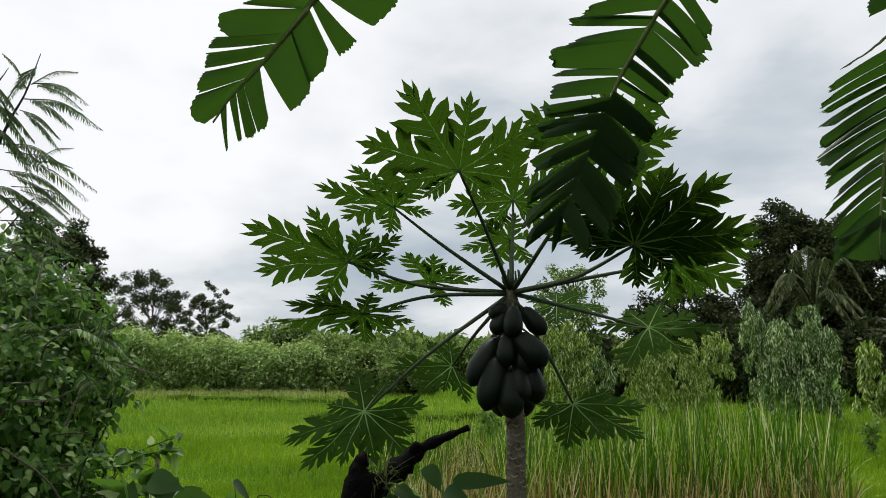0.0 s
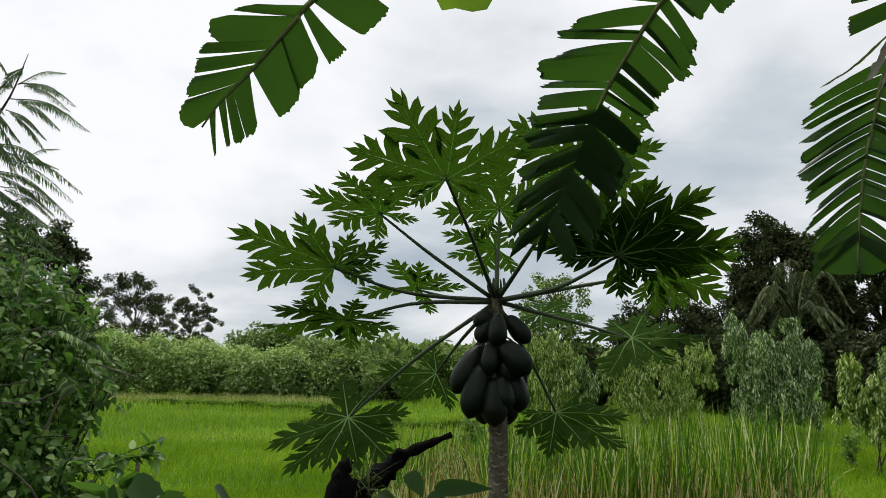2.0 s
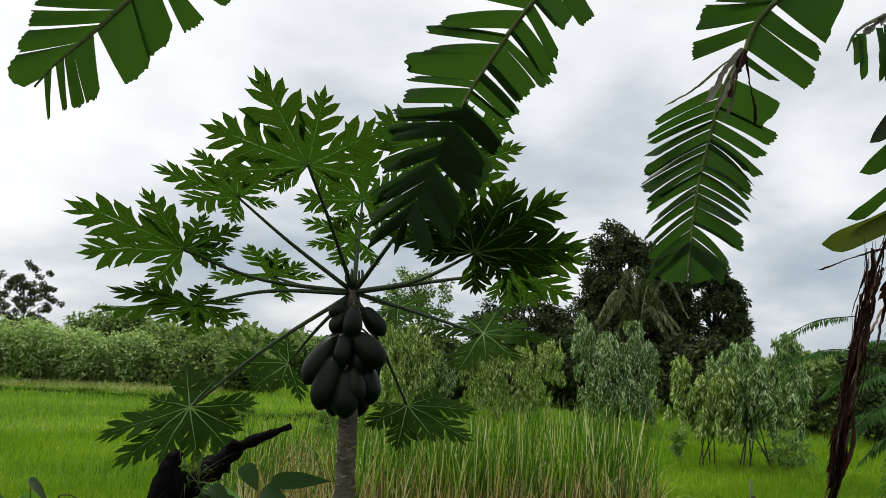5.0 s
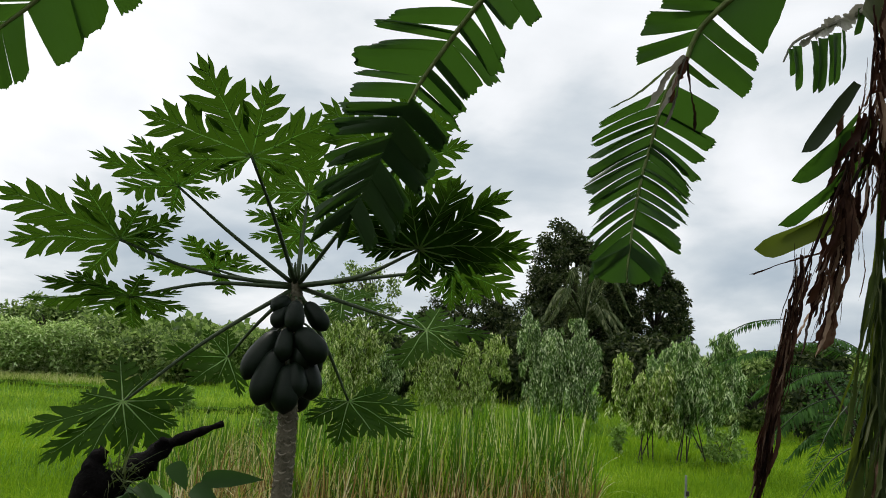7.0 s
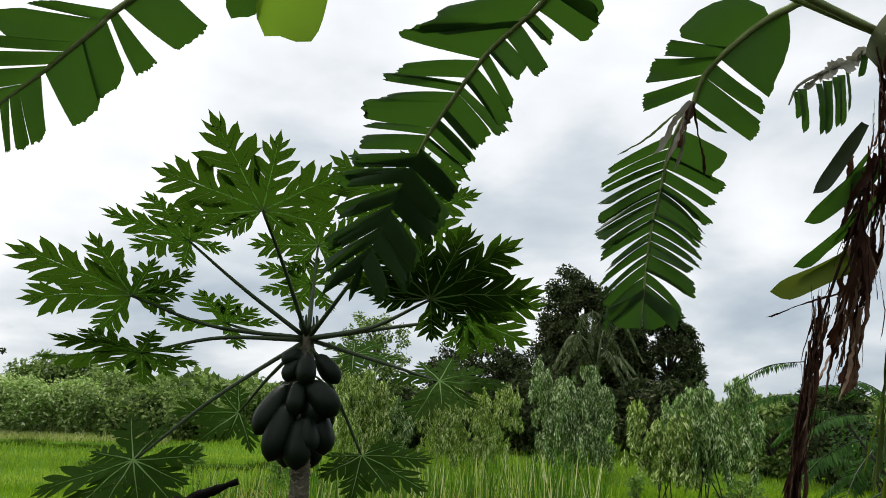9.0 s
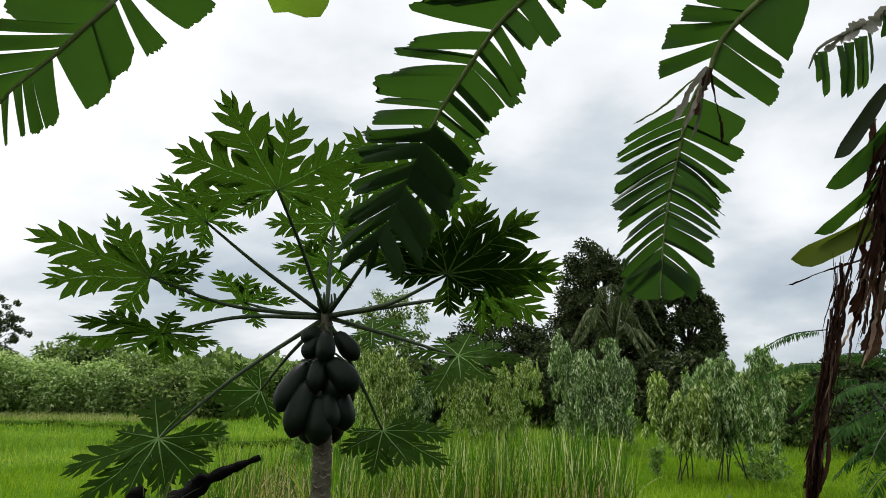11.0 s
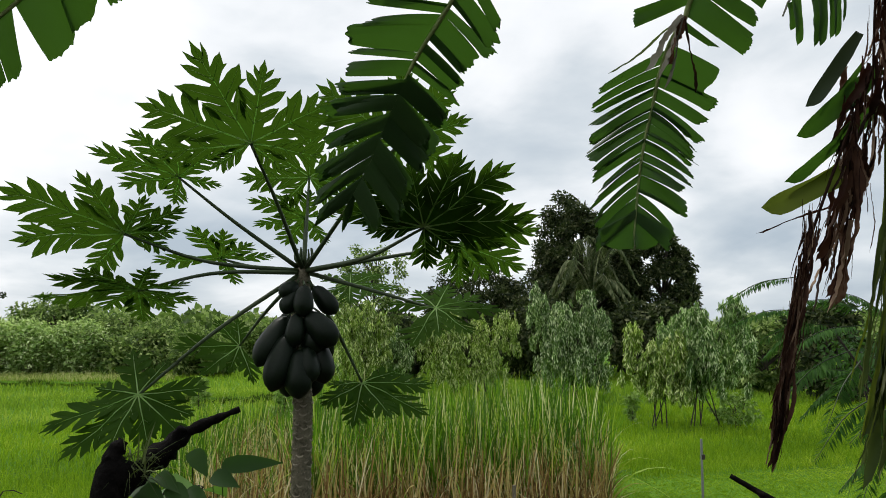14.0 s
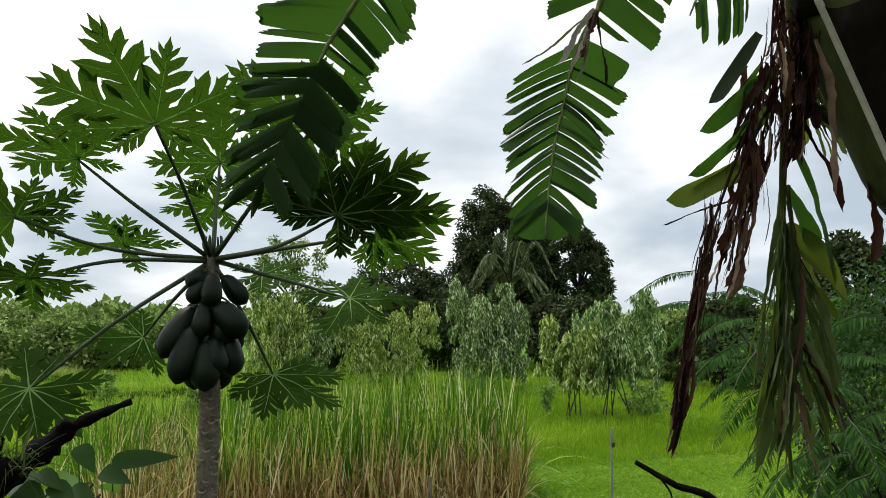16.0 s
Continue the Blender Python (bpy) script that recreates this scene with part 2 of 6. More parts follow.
M_RICE = foliage("rice_blade", [(0.05, (0.045, 0.10, 0.012)), (0.4, (0.16, 0.29, 0.022)), (0.7, (0.30, 0.44, 0.04)), (0.97, (0.52, 0.60, 0.10))], (0.34, 0.54, 0.035), 0.34, 0.6, 0.08, 3, 0.55, patch=1.3, patch_scale=(0.10, 0.32, 0.3))
M_RICE_NEAR = foliage("rice_blade_deep_green", [(0.05, (0.035, 0.09, 0.006)), (0.4, (0.145, 0.275, 0.012)), (0.7, (0.29, 0.43, 0.022)), (0.97, (0.50, 0.58, 0.06))], (0.29, 0.50, 0.015), 0.34, 0.6, 0.08, 3, 0.6, patch=1.1, patch_scale=(0.16, 0.4, 0.3))
M_REED = foliage("reed_blade", [(0.05, (0.004, 0.024, 0.003)), (0.5, (0.032, 0.115, 0.007)), (0.72, (0.15, 0.33, 0.015)), (0.88, (0.44, 0.53, 0.05)), (0.98, (0.92, 0.86, 0.46))], (0.24, 0.52, 0.015), 0.22, 0.45, 0.3, 3, 0.95)
M_STRAW = foliage("dry_straw", [(0.05, (0.045, 0.020, 0.011)), (0.35, (0.19, 0.10, 0.042)), (0.58, (0.42, 0.33, 0.11)), (0.8, (0.70, 0.60, 0.25)), (0.97, (0.95, 0.88, 0.58))], (0.52, 0.38, 0.12), 0.28, 0.7, 0.15, 5, 0.9, 0.6, (0.8, 0.8, 0.3))
M_PIPE = rough_stuff("pale_pipe", [(0.3, (0.16, 0.17, 0.16)), (0.7, (0.30, 0.31, 0.30))], 5, 50, 0.5, 0.1)


def ground_material(nt):
    tex = nt.nodes.new("ShaderNodeTexCoord")
    a = node(nt, "ShaderNodeTexNoise", Vector=tex.outputs["Object"], Scale=0.22, Detail=5.0)
    b = node(nt, "ShaderNodeTexNoise", Vector=tex.outputs["Object"], Scale=7.0, Detail=5.0, Roughness=0.7)
    fac = mul(nt, mul(nt, a.outputs["Fac"], 0.6), mul(nt, b.outputs["Fac"], 0.4), "ADD")
    col = ramp_of(nt, fac, [(0.3, (0.055, 0.12, 0.014)), (0.5, (0.11, 0.24, 0.018)), (0.7, (0.17, 0.32, 0.027))])
    soil = ramp_of(nt, b.outputs["Fac"], [(0.3, (0.018, 0.016, 0.009)), (0.55, (0.04, 0.045, 0.018)), (0.75, (0.06, 0.085, 0.024))])
    xyz = nt.nodes.new("ShaderNodeSeparateXYZ")
    nt.links.new(tex.outputs["Object"], xyz.inputs[0])
    edge = mul(nt, mul(nt, xyz.outputs["Y"], 1.0, "ADD"), mul(nt, a.outputs["Fac"], 3.0), "ADD")
    rng = node(nt, "ShaderNodeMapRange", Value=edge)
    rng.inputs["From Min"].default_value, rng.inputs["From Max"].default_value = 8.2, 9.6
    both = nt.nodes.new("ShaderNodeMix")
    both.data_type = "RGBA"
    nt.links.new(rng.outputs[0], both.inputs["Factor"])
    nt.links.new(soil, both.inputs["A"])
    nt.links.new(col, both.inputs["B"])
    # dark brown ground where the reeds stand
    line = mul(nt, mul(nt, xyz.outputs["Y"], 0.53), mul(nt, xyz.outputs["X"], -1.0), "ADD")
    east = node(nt, "ShaderNodeMapRange", Value=line)
    east.inputs["From Min"].default_value, east.inputs["From Max"].default_value = -0.1, 0.3
    far = node(nt, "ShaderNodeMapRange", Value=mul(nt, xyz.outputs["Y"], -1.0))
    far.inputs["From Min"].default_value, far.inputs["From Max"].default_value = -13.0, -12.4
    west = node(nt, "ShaderNodeMapRange", Value=mul(nt, mul(nt, xyz.outputs["Y"], 0.1), xyz.outputs["X"], "ADD"))
    west.inputs["From Min"].default_value, west.inputs["From Max"].default_value = 0.2, 0.8
    reed_floor = nt.nodes.new("ShaderNodeMix")
    reed_floor.data_type = "RGBA"
    nt.links.new(mul(nt, mul(nt, east.outputs[0], far.outputs[0]), west.outputs[0]), reed_floor.inputs["Factor"])
    nt.links.new(both.outputs["Result"], reed_floor.inputs["A"])
    nt.links.new(ramp_of(nt, b.outputs["Fac"], [(0.3, (0.016, 0.011, 0.006)), (0.6, (0.05, 0.035, 0.016)), (0.8, (0.11, 0.07, 0.035))]), reed_floor.inputs["B"])
    col = reed_floor.outputs["Result"]
    bp = node(nt, "ShaderNodeBump", Strength=0.8, Distance=0.08, Height=b.outputs["Fac"])
    return node(nt, "ShaderNodeBsdfPrincipled", Base_Color=col, Roughness=0.9, Specular_IOR_Level=0.1, Normal=bp.outputs[0]).outputs[0]


M_GROUND = material("field_ground", ground_material)


# ---- building helpers ----
def part(name, bm, mat, parent=None, label=""):
    """One mesh object out of a bmesh, under a thing or a part."""
    me = bpy.data.meshes.new(name)
    if isinstance(bm, tuple):
        me.from_pydata(bm[0], [], bm[1])
        me.update()
    else:
        bmesh.ops.recalc_face_normals(bm, faces=bm.faces) if name in ("trunk", "fruit", "log", "stem") else None
        bm.to_mesh(me)
        bm.free()
    me.materials.append(mat)
    ob = new(name, me)
    if parent:
        ob.parent = parent
        ob.matrix_parent_inverse = parent.matrix_basis.inverted()
    if label:
        ob["label"] = label
    return ob


def thing(name, at, label, category, group="", kind=""):
    ob = new(name)
    ob.location = at
    ob.empty_display_size = 0.1
    return tagged(ob, label, category, group, kind)


def smooth(ob):
    ob.data.polygons.foreach_set("use_smooth", [True] * len(ob.data.polygons))
    return ob


def spline(points, n):
    """n points along a smooth line through the given ones."""
    p = [Vector(q) for q in points]
    if len(p) == 2:
        return [p[0].lerp(p[1], i / (n - 1)) for i in range(n)]
    p = [2 * p[0] - p[1]] + p + [2 * p[-1] - p[-2]]
    out = []
    for i in range(n):
        u = i / (n - 1) * (len(p) - 3)
        k = min(int(u), len(p) - 4)
        f = u - k
        a, b, c, d = p[k : k + 4]
        out.append(0.5 * (2 * b + (c - a) * f + (2 * a - 5 * b + 4 * c - d) * f * f + (3 * b - a - 3 * c + d) * f**3))
    return out


def tube(bm, pts, radii, seg=6, wobble=0.0):
    rings = []
    for i, p in enumerate(pts):
        t = (pts[min(i + 1, len(pts) - 1)] - pts[max(i - 1, 0)]).normalized()
        a = t.orthogonal().normalized() if i == 0 else (a - t * a.dot(t)).normalized()
        b = t.cross(a)
        r = radii[i] if hasattr(radii, "__len__") else radii
        rings.append([bm.verts.new(p + (a * math.cos(2 * math.pi * k / seg) + b * math.sin(2 * math.pi * k / seg)) * r * (1 + wobble * random.uniform(-1, 1))) for k in range(seg)])
    for r0, r1 in zip(rings, rings[1:]):
        for k in range(seg):
            bm.faces.new((r0[k], r0[(k + 1) % seg], r1[(k + 1) % seg], r1[k]))
    bm.faces.new(rings[0][::-1])
    bm.faces.new(rings[-1])


def taper(r0, r1, n):
    return [r0 + (r1 - r0) * i / (n - 1) for i in range(n)]


def unit(v):
    return v / np.maximum(np.linalg.norm(v, axis=-1, keepdims=True), 1e-9)


def leaf_cloud(c, d, nrm, length, width, profile=((0.0, 0.0), (0.42, 1.0), (1.0, 0.0)), fold=0.25, curl=0.15):
    """Many leaves as one mesh: bases c, directions d, normals nrm, a blade profile of (way along, half width)."""
    n = len(c)
    d = unit(d)
    s = unit(np.cross(d, nrm))
    up = np.cross(s, d)
    length, width = np.broadcast_to(length, n)[:, None], np.broadcast_to(width, n)[:, None]
    vs, faces, off = [], [], []
    prev = None
    base = []
    for way, half in profile:
        mid = c + d * length * way - up * length * curl * way * way
        if half == 0:
            vs.append(mid[:, None])
            cur = [len(base)]
            base += [0]
        else:
            l = mid - s * width * half + up * width * half * fold
            r = mid + s * width * half + up * width * half * fold
            vs.append(np.stack([l, mid, r], 1))
            cur = [len(base), len(base) + 1, len(base) + 2]
            base += [0, 0, 0]
        if prev:
            if len(prev) == 1 and len(cur) == 3:
                off += [(prev[0], cur[1], cur[0]), (prev[0], cur[2], cur[1])]
            elif len(prev) == 3 and len(cur) == 3:
                off += [(prev[0], prev[1], cur[1], cur[0]), (prev[1], prev[2], cur[2], cur[1])]
            elif len(prev) == 3:
                off += [(prev[0], prev[1], cur[0]), (prev[1], prev[2], cur[0])]
        prev = cur
    k = len(base)
    verts = np.concatenate(vs, 1).reshape(-1, 3)
    for i in range(n):
        o = i * k
        faces += [tuple(o + j for j in f) for f in off]
    return verts.tolist(), faces


def merge(*clouds):
    v, f = [], []
    for a, b in clouds:
        o = len(v)
        v += a
        f += [tuple(o + j for j in q) for q in b]
    return v, f


def blades(root, tip, width, bend, seg=3, rng=None):
    """Grass blades from roots to tips (arrays), drooping towards the end."""
    n = len(root)
    ax = tip - root
    sd = unit(np.cross(ax, rng.normal(size=(n, 3))))
    cols = []
    for i in range(seg + 1):
        u = i / seg
        mid = root + ax * u
        mid = mid + np.stack([bend[:, 0] * u * u, bend[:, 1] * u * u, -np.hypot(bend[:, 0], bend[:, 1]) * 0.8 * u**3], 1)
        w = width[:, None] * (0.7 + 0.5 * u - 1.15 * u * u)
        cols.append(mid - sd * w if i < seg else mid)
        if i < seg:
            cols.append(mid + sd * w)
    verts = np.stack(cols, 1)
    k = verts.shape[1]
    off = [(2 * i, 2 * i + 1, 2 * i + 3, 2 * i + 2) for i in range(seg - 1)] + [(k - 3, k - 2, k - 1)]
    faces = [tuple(o + j for j in f) for o in range(0, n * k, k) for f in off]
    return verts.reshape(-1, 3).tolist(), faces


# ---- ground ----
FIELD = -0.8


def ground_height(x, y):
    """The bank under the garden falls to the rice field."""
    d = y + 0.12 * abs(x) + 0.25 * math.sin(x * 0.9)
    u = min(max((d - 4.6) / 3.2, 0), 1)
    return FIELD * u * u * (3 - 2 * u)


def build_ground():
    xs = sorted(set([-2500, -900, -300, -120, -60, -40, 40, 60, 120, 300, 900, 2500] + [i * 1.0 for i in range(-30, 31)]))
    ys = sorted(set([-2500, -900, -300, -100, -40, 50, 60, 80, 120, 300, 900, 2500] + [i * 0.8 for i in range(-15, 60)]))
    v = [(x, y, ground_height(x, y) + 0.03 * noise.noise((x * 0.7, y * 0.7, 0))) for y in ys for x in xs]
    w = len(xs)
    f = [(j * w + i, j * w + i + 1, (j + 1) * w + i + 1, (j + 1) * w + i) for j in range(len(ys) - 1) for i in range(w - 1)]
    g = part("ground", (v, f), M_GROUND)
    smooth(g)
    tagged(g, "bright green rice field and dark weedy garden bank", "ground", kind="structure")


build_ground()


def in_view(x, y, margin=2.0):
    az = np.degrees(np.arctan2(x, y))
    return (az > -31 - margin) & (az < 53 + margin)


def rice_field():
    rng = np.random.default_rng(5)
    clouds = []
    for y0, y1, n, w, h in ((7.6, 13, 62000, 0.0055, 0.31), (13, 20, 56000, 0.009, 0.31), (20, 31, 44000, 0.017, 0.32), (31, 47, 30000, 0.032, 0.34)):
        x = rng.uniform(-0.62 * y1, 1.3 * y1, n * 2)
        y = rng.uniform(y0, y1, n * 2)
        keep = in_view(x, y)
        # no rice among the reeds
        keep &= ~((y < 12.7) & (x < 0.53 * y) & (x > -0.1 * y + 0.5))
        x, y = x[keep][:n], y[keep][:n]
        m = len(x)
        patch = np.array([noise.noise((a * 0.35, b * 0.5, 1.0)) for a, b in zip(x, y)])
        z = np.array([ground_height(a, b) for a, b in zip(x, y)])
        hh = h * rng.uniform(0.6, 1.1, m) * (1 + 0.35 * patch) * np.where((x > 0.5 * y) & (y < 10.8), 0.3, 1.0)
        root = np.stack([x, y, z], 1)
        tip = root + np.stack([rng.normal(0, 0.06, m), rng.normal(0, 0.06, m), hh], 1)
        bend = rng.normal(0, 0.08, (m, 2))
        clouds.append(blades(root, tip, np.full(m, w) * rng.uniform(0.7, 1.3, m), bend, 2, rng))
    tagged(part("rice", merge(*clouds[:2]), M_RICE_NEAR), "dense deep green young rice in the near paddy", "rice", kind="stuff")
    tagged(part("rice", merge(*clouds[2:]), M_RICE), "dense yellow-green young rice in the far paddies", "rice", kind="stuff")


rice_field()


def bunds():
    """Low grassy earth banks between the paddies."""
    rng = np.random.default_rng(15)
    for a, b in (((-13.5, 36.2), (-2.6, 32.6)), ((-4.5, 25.6), (1.6, 24.9))):
        a, b = np.array(a), np.array(b)
        bm = bmesh.new()
        tube(bm, [Vector((*(a + (b - a) * u), FIELD + 0.12 + 0.02 * math.sin(u * 37))) for u in np.linspace(0, 1, 40)], 0.10, 6, 0.2)
        ob = part("field_bank", bm, M_GROUND)
        tagged(ob, "low muddy bank with grass between rice paddies", "field bank", "field banks", "structure")
        n = 2600
        u = rng.uniform(0, 1, n)[:, None]
        root = np.concatenate([a + (b - a) * u + rng.normal(0, 0.1, (n, 2)), np.full((n, 1), FIELD + 0.05)], 1)
        tall = rng.uniform(0.2, 0.34, n) * (0.75 + 0.35 * np.sin(u[:, 0] * 23) * np.sin(u[:, 0] * 9))
        tip = root + np.stack([rng.normal(0, 0.05, n), rng.normal(0, 0.05, n), tall], 1)
        tagged(part("grass", blades(root, tip, np.full(n, 0.02), rng.normal(0, 0.05, (n, 2)), 2, rng), M_BANKGRASS, ob), kind="stuff")


bunds()


def verge():
    """A strip of pale grass between the far paddy and the hedge."""
    rng = np.random.default_rng(61)
    n = 12000
    x, y = rng.uniform(-20, -3.0, n), 40.6 - 4.2 * rng.uniform(0, 1, n) ** 1.3
    keep = np.array([noise.noise((a * 0.4, b * 0.8, 2.0)) for a, b in zip(x, y)]) > -0.25
    x, y = x[keep], y[keep]
    n = len(x)
    root = np.stack([x, y, [ground_height(a, b) for a, b in zip(x, y)]], 1)
    tip = root + np.stack([rng.normal(0, 0.08, n), rng.normal(0, 0.08, n), rng.uniform(0.2, 0.5, n)], 1)
    tagged(part("grass", blades(root, tip, rng.uniform(0.012, 0.03, n), rng.normal(0, 0.1, (n, 2)), 2, rng), M_VERGE), "pale dry grass along the foot of the hedge", "grass", kind="stuff")


verge()


# ---- trees in the distance ----
def crown_points(rng, base, h, w, crown0, count, lumps=3.0, hollow=0.55):
    out = []
    cz = base[2] + h * (crown0 + (1 - crown0) / 2)
    rz = h * (1 - crown0) / 2
    while len(out) < count:
        v = unit(rng.normal(size=3))
        k = 1 + 0.32 * noise.noise(Vector(v) * lumps + Vector((base[0], base[1], 0)))
        r = rng.uniform(hollow, 1.0) ** 0.6 * k * 0.92
        out.append((base[0] + v[0] * r * w / 2, base[1] + v[1] * r * w / 2, cz + v[2] * r * rz))
    return np.array(out)


def tree(name, label, base, h, w, leafmat, n=9000, clumps=70, leaf=0.16, seed=1, crown0=0.25, trunk_r=0.12, style="round", stems=1, clump_r=0.13, group="", category="tree"):
    rng = np.random.default_rng(seed)
    random.seed(seed)
    t = thing(name, base, label, category, group)
    pts = crown_points(rng, base, h, w, crown0, clumps)
    if style == "weep":
        # separate leaning plumes of different height, each wide below and pointed above
        spread = [-0.36, -0.19, -0.02, 0.16, 0.34]
        tall = [0.76, 0.93, 0.84, 1.0, 0.80]
        rng.shuffle(tall)
        heads = [(x * w + rng.normal(0, 0.04) * w, rng.normal(0, 0.16) * w, h0 * rng.uniform(0.93, 1.03), rng.uniform(0.8, 1.2)) for x, h0 in zip(spread, tall)]
        pts = []
        for i in range(clumps):
            hx, hy, top, fat = heads[i % 5]
            u = rng.uniform(0, 1) ** 0.85
            rad = 0.235 * fat * w * (1 - u) ** 0.45 * rng.uniform(0.3, 1.25)
            a = rng.uniform(0, 2 * math.pi)
            z = h * (crown0 + 0.05 + (top - crown0 - 0.05) * u)
            pts.append((base[0] + hx * (0.55 + 0.45 * u) + rad * math.cos(a), base[1] + hy + rad * math.sin(a), base[2] + z))
        pts = np.array(pts)
    bm = bmesh.new()
    tops = []
    for s in range(stems):
        b = Vector(base) + Vector((rng.normal(0, (0.11 if style == "weep" else 0.04) * w), rng.normal(0, 0.04 * w), -0.05)) * (stems > 1)
        top = Vector(base) + Vector((rng.normal(0, 0.08 * w) + (s - (stems - 1) / 2) * (0.09 if style == "weep" else 0.2) * w, rng.normal(0, 0.06 * w), h * 0.72))
        line = spline([b, b.lerp(top, 0.5) + Vector((rng.normal(0, 0.04 * w), rng.normal(0, 0.04 * w), 0)), top], 7)
        tube(bm, line, taper(trunk_r, trunk_r * 0.35, 7), 6)
        tops.append(line)
    for i, p in enumerate(pts[:: max(1, clumps // 26)]):
        line = tops[i % stems]
        z = (p[2] - base[2]) / h
        a = line[min(6, max(1, int(z * 6.5)))]
        q = Vector(p)
        tube(bm, spline([a, a.lerp(q, 0.5) + Vector((0, 0, 0.06 * w)), q], 5), taper(trunk_r * 0.4, trunk_r * 0.08, 5), 4)
    part("trunk", bm, M_BARK, t)
    k = rng.integers(0, clumps, n)
    r = clump_r * w
    if style == "weep":
        # tufts of narrow leaves that hang and fan out from every twig
        out = unit(np.stack([rng.normal(size=clumps), rng.normal(size=clumps), rng.normal(0, 0.3, clumps)], 1))
        spot = np.random.default_rng(seed + 7).normal(0, 1, (clumps, 5, 3))[k, rng.integers(0, 5, n)]
        c = pts[k] + spot * r * np.array([0.55, 0.55, 1.0]) + rng.normal(0, 0.03, (n, 3))
        fall = rng.uniform(0, 1, n)
        c = c + np.stack([0 * fall, 0 * fall, -fall * h * 0.06], 1)
        d = np.stack([rng.normal(0, 0.4, n), rng.normal(0, 0.4, n), -np.ones(n)], 1) + out[k] * 0.5
        cl = leaf_cloud(c, d, np.array([0, 0, 1.0]) + rng.normal(0, 0.6, (n, 3)), leaf * rng.uniform(0.6, 1.3, n), leaf * 0.13, curl=0.3)
    elif style == "shoot":
        # upright shoots whose leaves stand out and nod
        up = rng.uniform(0, 1, n)
        c = pts[k] + rng.normal(0, r * 0.7, (n, 3)) + np.stack([0 * up, 0 * up, up * h * 0.12], 1)
        d = np.stack([rng.normal(0, 1, n), rng.normal(0, 1, n), rng.normal(0.1, 0.5, n)], 1)
        cl = leaf_cloud(c, d, np.array([0, 0, 1.0]) + rng.normal(0, 0.4, (n, 3)), 1.4 * leaf * rng.uniform(0.7, 1.3, n), leaf * 0.26, curl=0.4)
    else:
        g = unit(rng.normal(size=(n, 3))) * (rng.uniform(0, 1, n) ** 0.5)[:, None]
        c = pts[k] + g * r * np.array([1, 1, 0.75])
        d = g + rng.normal(0, 0.6, (n, 3)) - np.array([0, 0, 0.2])
        cl = leaf_cloud(c, d, np.array([0, 0, 1.0]) + rng.normal(0, 0.7, (n, 3)), leaf * rng.uniform(0.7, 1.3, n), leaf * 0.3)
    part("crown", cl, leafmat, t)
    return t


tree("tree", "dark green tree with glossy leaves at the field's edge", (-16.244, 29.869, -0.800), 8.05, 5.18, M_DARKLEAF, 26000, 130, 0.16, 11, 0.08, clump_r=0.075)
tree("tree", "slender dark tree with an open crown, far off", (-28.431, 69.402, -0.800), 10.56, 8.13, M_DARKLEAF, 17000, 150, 0.22, 12, 0.06, clump_r=0.06)
tree("tree", "thin see-through tree with small clumps, far off", (-24.122, 74.176, -0.800), 9.25, 6.02, M_DARKLEAF, 8000, 90, 0.22, 13, 0.08, clump_r=0.05)
tree("tree", "low rounded dark tree behind the hedge", (-14.437, 64.402, -0.800), 5.17, 6.71, M_FARLEAF, 6000, 50, 0.35, 14, 0.1)
tree("tree", "wide green tree behind the hedge", (-8.708, 63.405, -0.800), 3.32, 7.43, M_FARLEAF, 6000, 50, 0.35, 15, 0.1)
tree("tree", "low dark tree far behind the field", (-4.631, 69.847, -0.800), 2.23, 7.15, M_FARLEAF, 5000, 50, 0.35, 16, 0.1)
tree("tree", "low dark green tree far behind the papaya", (1.610, 59.979, -0.800), 3.08, 4.96, M_FARLEAF, 5000, 50, 0.33, 17, 0.1)
tree("bush", "round dark bush at the field's far edge", (-4.743, 41.731, -0.800), 2.36, 4.74, M_FARLEAF, 6000, 50, 0.26, 18, 0.0, category="bush")
tree("bush", "dark bush at the far edge of the rice", (-1.703, 39.964, -0.800), 1.81, 3.47, M_FARLEAF, 4500, 40, 0.26, 19, 0.0, category="bush")
tree("tree", "thin half-bare tree with sparse light crown", (5.843, 33.494, -0.800), 7.00, 3.6, M_FARLEAF, 3800, 60, 0.17, 20, 0.3, clump_r=0.09)
tree("tree", "great dark tree with a dense domed crown", (19.720, 39.366, -0.800), 11.05, 6.86, M_DARKLEAF, 52000, 210, 0.22, 21, 0.04, 0.4, clump_r=0.085)
tree("tree", "lower dark tree beside the great domed one", (23.837, 38.208, -0.800), 9.00, 5.32, M_DARKLEAF, 30000, 150, 0.22, 22, 0.02, 0.25, clump_r=0.085)
tree("tree", "dark tree with open branches behind the weeping trees", (12.5, 38.0, -0.800), 6.4, 6.4, M_DARKLEAF, 19000, 130, 0.2, 23, 0.05, 0.2, clump_r=0.07)
tree("bush", "dark thicket behind the weeping trees", (7.130, 35.287, -0.800), 3.24, 4.90, M_DARKLEAF, 9000, 60, 0.26, 27, 0.0, category="bush")
tree("bush", "dark dense thicket behind the pale weeping tree", (14.644, 33.979, -0.800), 4.00, 5.41, M_DARKLEAF, 12000, 70, 0.26, 28, 0.0, category="bush")
tree("bush", "dark thicket under the great tree", (18.857, 30.705, -0.800), 3.81, 4.73, M_DARKLEAF, 10000, 60, 0.26, 29, 0.0, category="bush")
tree("bush", "green shrub beyond the weeping tree with slim stems", (20.106, 26.277, -0.800), 1.73, 2.88, M_FARLEAF, 7000, 50, 0.22, 30, 0.0, category="bush")
